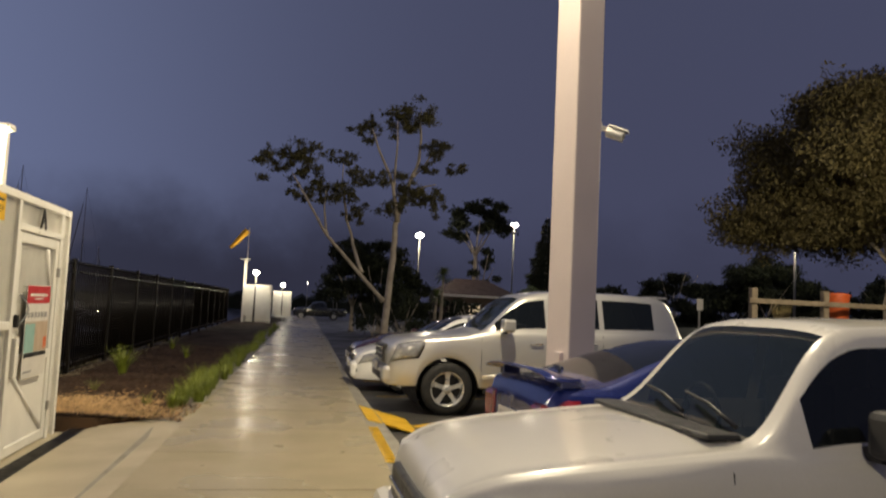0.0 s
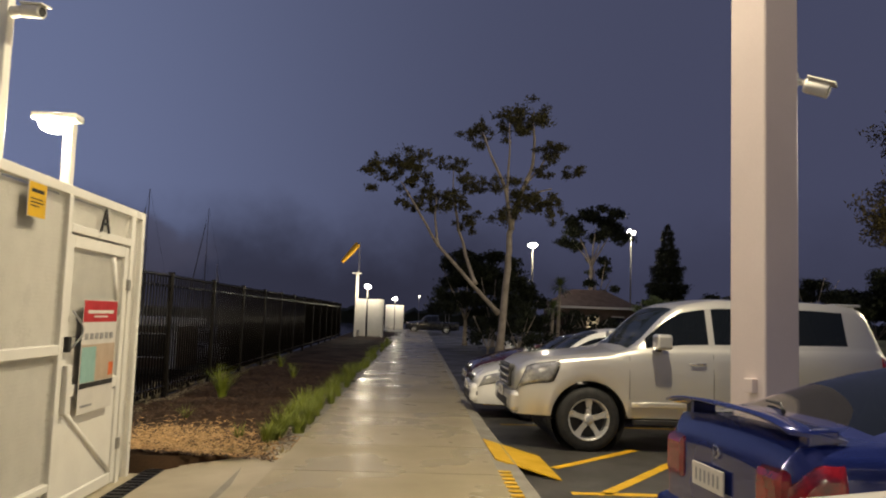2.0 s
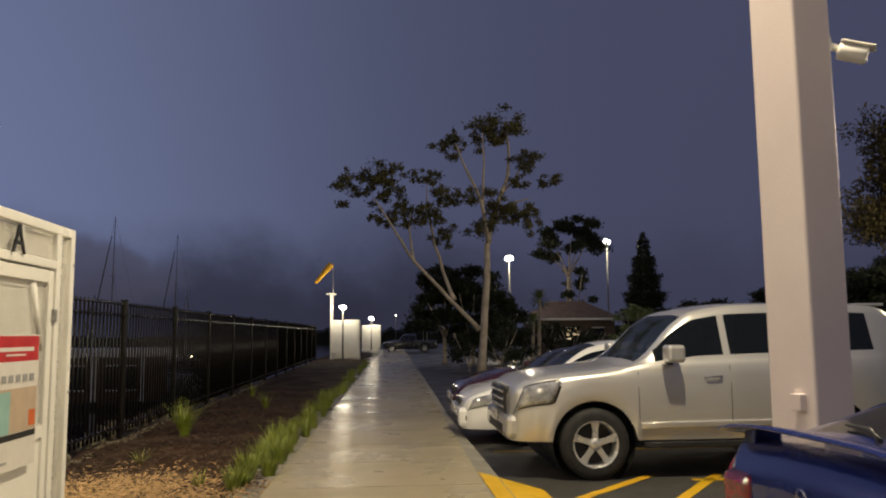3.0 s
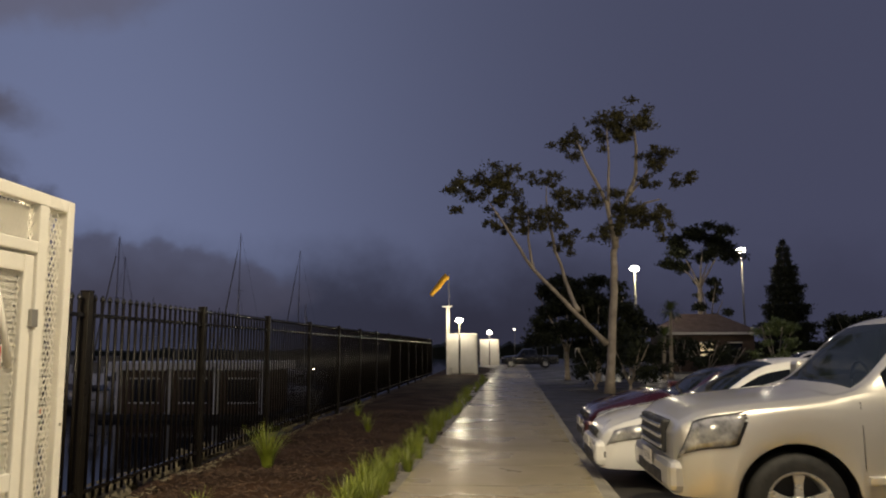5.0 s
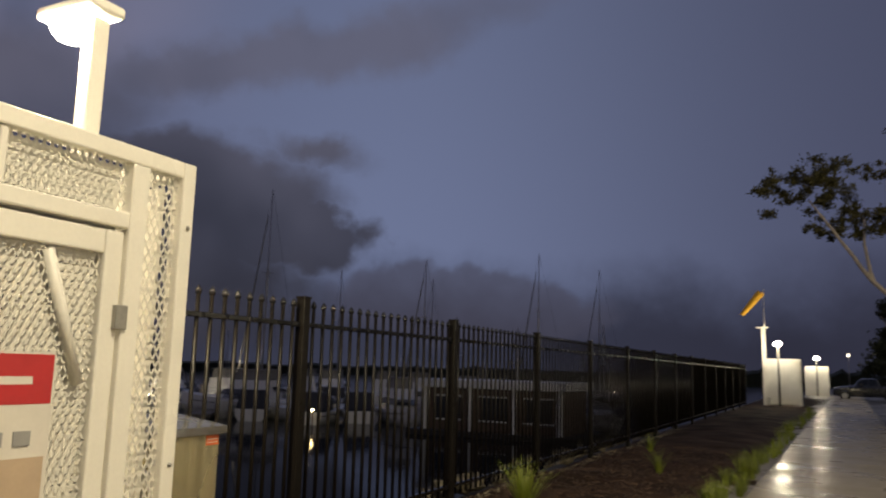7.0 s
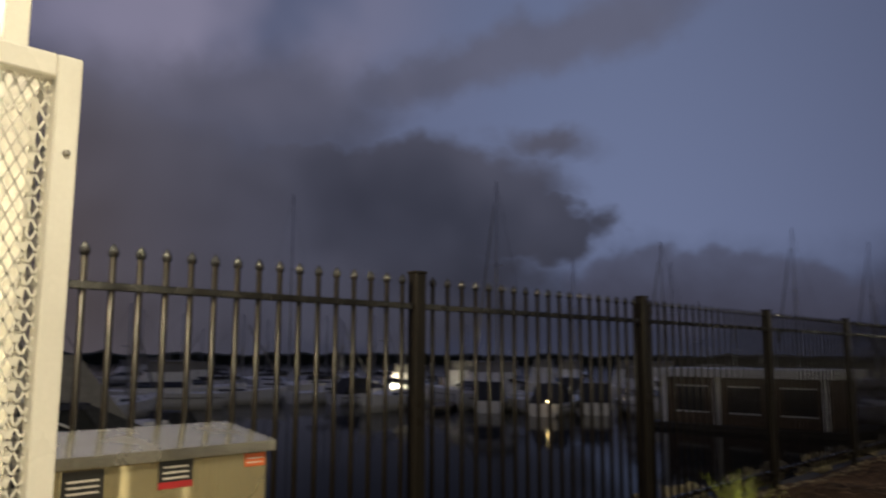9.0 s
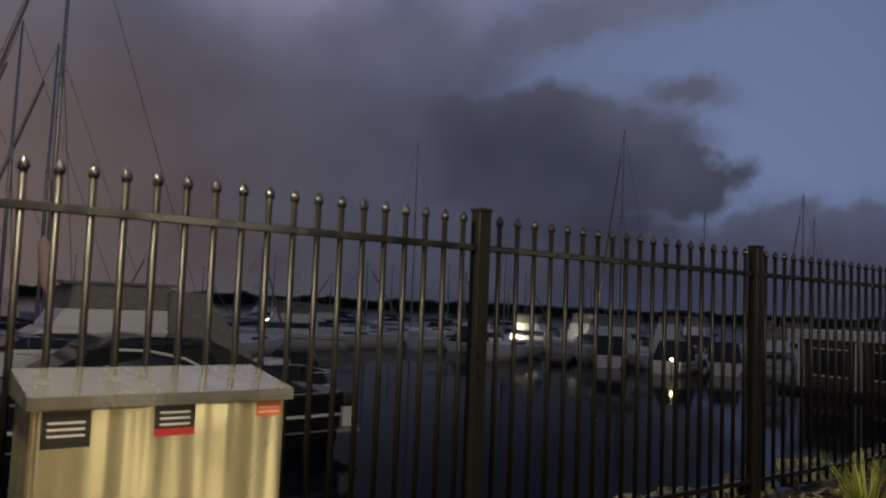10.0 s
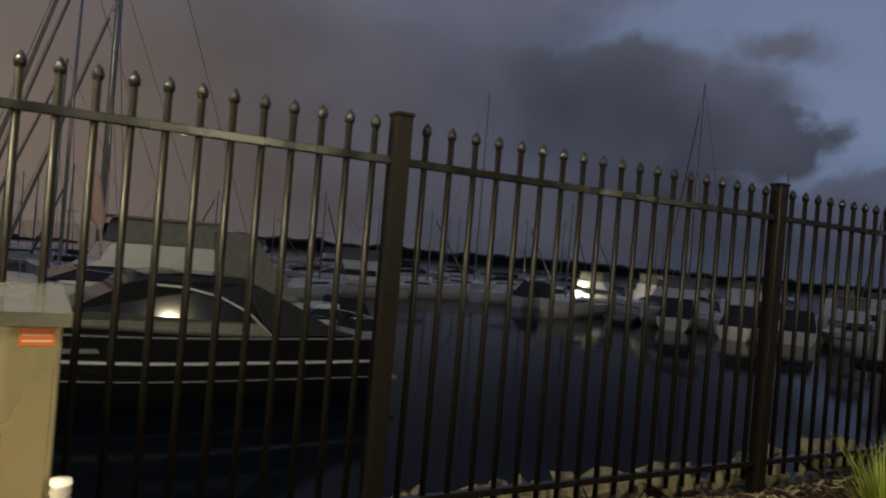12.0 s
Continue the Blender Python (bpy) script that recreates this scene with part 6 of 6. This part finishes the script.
def yacht(label, place, rz, L=10.0, mast=14.0, group="moored yachts", sail=True):
    b = thing("yacht", label, "boat", place, rz, group)
    part("hull", hull(bmesh.new(), L, L * 0.31, 1.05), M_HULL, b)
    c = part("cabin", house_block(bmesh.new(), L * 0.28, L * 0.66, L * 0.10, L * 0.08, 1.05, 1.55, 0.7, 0.15), M_HULL, b)
    part("port_light", house_block(bmesh.new(), L * 0.32, L * 0.60, L * 0.102, L * 0.086, 1.22, 1.40, 0.3, 0.1, 0.97), M_CLEAR, c)
    bm = bmesh.new()
    tube(bm, [(L * 0.56, 0, 1.0), (L * 0.56, 0, mast * 0.6), (L * 0.555, 0, mast)], [0.085, 0.08, 0.05], 8)
    part("mast", bm, M_MAST, b, "tall alloy mast")
    bm = bmesh.new()
    tube(bm, [(L * 0.56, 0, 2.2), (L * 0.16, 0, 2.1)], [0.06, 0.05], 6)
    boom = part("boom", bm, M_MAST, b)
    bm = bmesh.new()
    tube(bm, [(L * 0.54, 0, 2.36), (L * 0.35, 0, 2.38), (L * 0.17, 0, 2.24)], [0.16, 0.15, 0.08], 8)
    part("sail_cover", bm, M_CANVAS, boom, "dark folded sail cover")
    bm = bmesh.new()
    for a, c2 in (((L * 0.98, 0, 1.5), (L * 0.56, 0, mast * 0.98)), ((0.05, 0, 1.1), (L * 0.555, 0, mast)), ((L * 0.5, L * 0.15, 1.1), (L * 0.56, 0, mast * 0.66)), ((L * 0.5, -L * 0.15, 1.1), (L * 0.56, 0, mast * 0.66))):
        tube(bm, [a, c2], [0.011, 0.011], 4)
    part("rigging", bm, M_CANVAS, b)
    if sail:
        bm = bmesh.new()
        tube(bm, [(L * 0.95, 0, 1.9), (L * 0.60, 0, mast * 0.88)], [0.09, 0.05], 6)
        part("furled_sail", bm, M_CANVASL, b)
    bm = bmesh.new()
    tube(bm, [(L * 0.56, -0.6, mast * 0.62), (L * 0.56, 0.6, mast * 0.62)], [0.03, 0.03], 5)
    part("spreader", bm, M_MAST, b)
    return b


# the two near berths behind the cabinet
def sports_cruiser(label, place, rz, L=10.6, B=3.4):
    """A black cruiser: low hull with pale lines, white coaming, raked glasshouse under a dark hardtop, canvas over the cockpit."""
    b = thing("motor_boat", label, "boat", place, rz, "moored boats")
    F = 1.78
    part("hull", hull(bmesh.new(), L, B, F, 0.16), M_HULLDARK, b)

    def side(x):
        u = x / L
        return B / 2 * (0.86 + 0.14 * math.sin(min(1, u * 1.8) * math.pi / 2)) * (1 - max(0, (u - 0.5) / 0.5) ** 2.2)

    def profile(name, mat, loop, inset, parent, label=""):
        """A part with the given side outline (x, z), reaching across the boat less the inset, which grows with height."""
        bm = bmesh.new()
        rows = []
        for sgn in (1, -1):
            rows.append([bm.verts.new((x, sgn * max(0.25, side(min(x, L * 0.9)) - inset - 0.22 * max(0, z - F)), z)) for x, z in loop])
        bm.faces.new(rows[0]), bm.faces.new(rows[1][::-1])
        for i in range(len(loop)):
            j = (i + 1) % len(loop)
            bm.faces.new((rows[0][i], rows[1][i], rows[1][j], rows[0][j]))
        return part(name, bm, mat, parent, label)

    profile("coaming", M_CANVASL, ((3.2, F), (3.55, F + 0.36), (7.6, F + 0.52), (9.0, F + 0.30), (9.3, F)), 0.12, b, "white moulded coaming")
    glass = profile("glasshouse", M_CLEAR, ((3.6, F + 0.36), (4.05, F + 1.36), (6.4, F + 1.38), (6.9, F + 1.25), (8.3, F + 0.50)), 0.16, b, "dark raked cabin glass")
    profile("hardtop", M_HULLDARK, ((3.9, F + 1.36), (4.0, F + 1.52), (5.6, F + 1.58), (6.5, F + 1.50), (7.0, F + 1.24), (6.4, F + 1.37)), 0.10, b, "black moulded hardtop")
    profile("canopy", M_CANVAS, ((0.7, F + 0.06), (1.3, F + 0.16), (2.6, F + 0.85), (4.0, F + 1.48), (4.1, F + 1.30), (3.5, F + 0.30), (3.1, F + 0.05)), 0.08, b, "black canvas cockpit cover")
    for sgn in (1, -1):
        bm = bmesh.new()
        pts = [(3.3, F + 0.06), (3.9, F + 0.62), (4.7, F + 1.02), (5.6, F + 1.22), (6.4, F + 1.26)]
        tube(bm, [(x, sgn * (side(x) - 0.13 - 0.22 * (z - F)), z) for x, z in pts], [0.035] * 5, 6)
        part("window_trim", bm, M_HULL, glass, "pale curved window trim")
        for name, z, r, x0, m_l in (("rubbing_strake", 1.12, 0.05, 0.0, M_HULL), ("boot_line", 0.66, 0.025, 0.0, M_CANVASL), ("sheer_line", F - 0.01, 0.03, 0.2, M_CANVASL)):
            bm = bmesh.new()
            tube(bm, [(x0 + (L * 0.86 - x0) * i / 14, sgn * (side(x0 + (L * 0.86 - x0) * i / 14) * (0.93 + 0.07 * min(1, max(0, (z / F - 0.45) / 0.55)) if z > 0.8 else 0.905) + 0.02), z) for i in range(15)], [r] * 15, 6)
            part(name, bm, m_l, b)
        bm = bmesh.new()
        box(bm, 7.0, 8.4, min(sgn * (side(7.7) * 0.955), sgn * (side(7.7) * 0.955 + 0.05)), max(sgn * (side(7.7) * 0.955), sgn * (side(7.7) * 0.955 + 0.05)), 1.34, 1.46, 0.02)
        part("hull_window", bm, M_CANVASL, b, "long pale hull window")
    boxpart("swim_platform", b, M_CANVASL, (-0.75, 0.05, -B * 0.40, B * 0.40, 0.55, 0.68), 0.04, "pale swim platform")
    eng = boxpart("outboard_leg", b, M_HULL, (-0.62, -0.25, B * 0.22, B * 0.34, 0.68, 1.30), 0.06, "white outboard cowl")
    boxpart("cowl", eng, M_TRIM, (-0.70, -0.18, B * 0.20, B * 0.36, 1.30, 1.72), 0.10)
    bm = bmesh.new()
    for sgn in (1, -1):
        tube(bm, [(0.1, sgn * 1.2, F), (0.05, sgn * 1.2, F + 0.55), (0.9, sgn * 1.3, F + 0.55)], [0.022] * 3, 6)
    tube(bm, [(0.05, -1.2, F + 0.55), (0.05, 1.2, F + 0.55)], [0.022] * 2, 6)
    part("stern_rail", bm, M_CHROME, b)
    return b


sports_cruiser("black-hulled sports cruiser with black cockpit canopy, moored", (-21.8, 20.4, WATER), -88)
cruiser = motor_boat("white flybridge cruiser with grey clears, moored", (-28.5, 20.5, WATER), -85, 12.5, 4.0, 2.1, True)
part("stern_canvas", house_block(bmesh.new(), 0.2, 3.4, 1.55, 1.6, 2.15, 4.5, 0.0, 1.9, 0.86), M_CANVASL, cruiser, "grey sloping stern clears")
bm = bmesh.new()
tube(bm, [(6.9, 0.86, 3.2), (7.0, 0.86, 4.2), (7.1, 0.86, 4.6), (7.3, 0.86, 5.8), (7.32, 0.86, 6.1)], [0.04, 0.05, 0.24, 0.20, 0.05], 10)
part("rolled_awning", bm, M_AWNING, cruiser, "pale pink rolled awning on a pole")
tender = motor_boat("small white runabout tied behind the cruiser", (-31.5, 25.5, WATER), -80, 5.5, 2.2, 0.7, False)
def yacht_at(label, mx, my, rz, L, mast, **more):
    """A yacht whose mast stands at (mx, my)."""
    c, q = math.cos(radians(rz)), math.sin(radians(rz))
    return yacht(label, (mx - 0.56 * L * c, my - 0.56 * L * q, WATER), rz, L, mast, **more)


yacht_at("white yacht with tall alloy mast, moored", -30.0, 13.9, -85, 12, 19.5)
yacht_at("white yacht with tall alloy mast, moored", -36.0, 13.2, -95, 10, 15.5)
yacht_at("white yacht with dark sail cover, moored", -40.0, 15.2, -85, 11, 16.0)
yacht_at("white yacht with dark sail cover, moored", -46.0, 13.5, -85, 10, 13.0)

# masts seen over the fence, each on its yacht
yacht_at("white yacht with tall mast in the marina", -44.5, 60.7, 160, 12, 20.2)
yacht_at("white yacht with tall mast in the marina", -35.0, 73.0, 150, 10, 15.0)
yacht_at("white yacht with tall mast in the marina", -32.7, 99.6, 150, 11, 19.3)
yacht_at("white yacht with tall mast in the marina", -33.0, 130.0, 150, 11, 21.0)
yacht_at("white yacht with slim mast in the marina", -71.0, 57.0, 20, 11, 22.3, sail=False)
yacht_at("white yacht with short mast in the marina", -50.8, 81.6, 150, 9, 15.6, sail=False)
yacht_at("white yacht with short mast in the marina", -41.6, 87.3, 150, 9, 14.9, sail=False)
# rows of moored boats across the basin
rb = random.Random(12)
pool_m = [motor_boat("white motor boat moored in a marina row", (-62, 62, WATER), 20, 9.5, 3.2, 1.0, True), motor_boat("white sports boat moored in a marina row", (-56, 66, WATER), 200, 8.0, 2.8, 0.9, False),
          motor_boat("white motor cruiser moored in a marina row", (-40, 61, WATER), 195, 11.5, 3.8, 1.3, True)]
pool_y = [yacht("white yacht moored in a marina row", (-70, 67, WATER), 15, 9.5, 8.2), yacht("white yacht moored in a marina row", (-82, 66, WATER), 190, 10.5, 9.2, sail=False)]
for row, (r0, z_n) in enumerate(((72, 16), (92, 20), (118, 22))):
    for k in range(z_n):
        azd = 16 + (76 - 16) * (k + rb.uniform(-0.25, 0.25)) / (z_n - 1)
        rr = r0 * (1 + 0.05 * rb.uniform(-1, 1)) * (1.0 if azd > 35 else 0.88)
        x, y = -rr * math.sin(radians(azd)), 9 + rr * math.cos(radians(azd))
        if -60 < x < -18 and y > 86:
            continue
        src = rb.choice(pool_m) if rb.random() < 0.62 else rb.choice(pool_y)
        copy_thing(src, pose(x, y, WATER, 0, 0, 90 - azd + 180 * rb.randint(0, 1) + rb.uniform(40, 75)))
for k in range(12):
    azd = 70 + 2.4 * k + rb.uniform(-0.8, 0.8)
    rr = rb.uniform(52, 110)
    copy_thing(rb.choice(pool_y + pool_m[:1]), pose(-rr * math.sin(radians(azd)), 9 + rr * math.cos(radians(azd)), WATER, 0, 0, rb.uniform(0, 360)))

for azd, rr, turn in ((33.5, 60, 70), (37.5, 58, 55), (41.5, 61, 75)):
    copy_thing(rb.choice(pool_m), pose(-rr * math.sin(radians(azd)), 9 + rr * math.cos(radians(azd)), WATER, 0, 0, 90 - azd + turn))
# pontoons
for (x, y, rz, ln) in ((-62, 76, 128, 60),):
    p = thing("pontoon", "low dark floating pontoon walkway", "pontoon", (x, y, WATER), rz, group="pontoons")
    boxpart("deck", p, M_PONTOON, (-ln / 2, ln / 2, -0.9, 0.9, 0.25, 0.5), 0.03)
    boxpart("float", p, M_DARK, (-ln / 2 + 0.2, ln / 2 - 0.2, -0.8, 0.8, -0.3, 0.25), 0.03)
    for k in range(int(ln / 8)):
        bm = bmesh.new()
        tube(bm, ((-ln / 2 + 4 + 8 * k, 1.1, -1.5), (-ln / 2 + 4 + 8 * k, 1.1, 2.4)), (0.16, 0.16), 10)
        part("pile", bm, M_TIMBER, p)

# floating office on its pontoon
of = thing("floating_office", "low white and brown floating office on a pontoon", "building", (-25.2, 55.0, WATER))
boxpart("float", of, M_DARK, (-1.0, 11.2, -1.0, 6.5, -0.3, 0.35), 0.05)
boxpart("wall", of, M_WALL, (0, 10, 0, 5, 0.35, 3.2), 0.03)
boxpart("roof", of, M_HULL, (-0.5, 10.5, -0.8, 5.5, 3.2, 3.75), 0.05)
for x in (0.0, 3.4, 6.6, 9.7):
    boxpart("column", of, M_HULL, (x, x + 0.3, -0.5, -0.2, 0.35, 3.2), 0.02)
for x in (0.8, 4.2, 7.4):
    w = boxpart("window", of, M_CLEAR, (x, x + 1.9, -0.02, 0.02, 1.1, 2.6), 0, "dark office window")
    boxpart("window_frame", w, M_HULL, (x - 0.08, x + 1.98, -0.05, -0.021, 2.6, 2.7))
    boxpart("window_sill", w, M_HULL, (x - 0.08, x + 1.98, -0.06, -0.021, 1.0, 1.1))

# lit cabin lamps on two boats and a few sparks along the basin
for i, (x, y, z, rad) in enumerate(((-59.05, 62.1, -2.0, 0.26), (-78.2, 67.6, -2.4, 0.22), (-47.5, 62.3, -2.0, 0.10), (-23.8, 103.2, -1.0, 0.14), (-66, 40, -1.4, 0.08), (-80, 44, -1.2, 0.1), (-38, 66, -1.6, 0.09), (-30, 88, -0.2, 0.1), (-26, 76, -0.6, 0.08), (-90, 74, -1.0, 0.1), (-34, 54, -1.8, 0.08), (-70, 84, -1.3, 0.1))):
    l = thing("mooring_light", "small warm lamp on a mooring post", "lamp", (x, y, WATER), group="mooring lights")
    bm = bmesh.new()
    bmesh.ops.create_icosphere(bm, subdivisions=2, radius=rad)
    part("bulb", bm, M_CABINLAMP, l).location = (0, 0, z - WATER)
    bm = bmesh.new()
    tube(bm, ((0, 0, -0.5), (0, 0, z - WATER - rad * 0.8)), (0.06, 0.05), 6)
    part("pole", bm, M_TIMBER, l)


# ---- rock armour outside the fence ----
bm = bmesh.new()
g = []
for j in range(61):
    y = 8 + 62 * j / 60
    crest = -4.25 - 0.25 * min(1, max(0, (y - 13) / 4))
    row = [bm.verts.new((x, y, z)) for x, z in ((-3.9, -0.22), (crest, -0.20), (crest - 2.3, -1.55), (crest - 4.8, -3.3))]
    g.append(row)
for a, b in zip(g, g[1:]):
    for i in range(3):
        bm.faces.new((a[i], a[i + 1], b[i + 1], b[i]))
whole("rock_bank", bm, M_EARTH, "dark sloping bank below the fence", "bank", kind="structure")
armour = thing("rock_armour", "pale tumbled rocks lining the bank below the fence", "rocks", (0, 0, 0))
shapes = []
for k in range(7):
    bm = bmesh.new()
    bmesh.ops.create_icosphere(bm, subdivisions=1, radius=1.0)
    for v in bm.verts:
        v.co *= 0.8 + 0.45 * noise.noise(v.co * 1.3 + Vector((k * 7.1, 0, 0)))
        v.co.z *= 0.72
    shapes.append(mesh_of("rock", bm, M_ROCK))
rr = random.Random(31)
for k in range(290):
    y = 12.7 + 20 * rr.random() ** 1.5
    u = rr.random() ** 1.3
    crest = -4.15 - 0.25 * min(1, max(0, (y - 13) / 4))
    x = crest - 2.6 * u + 0.1
    z = -0.05 - 1.45 * max(0, (u - 0.12) / 0.88)
    ob = new("rock", rr.choice(shapes))
    ob.parent = armour
    s = rr.uniform(0.10, 0.22)
    ob.matrix_basis = pose(x, y, z, rr.uniform(0, 360), rr.uniform(0, 360), rr.uniform(0, 360)) @ Matrix.Scale(s, 4)
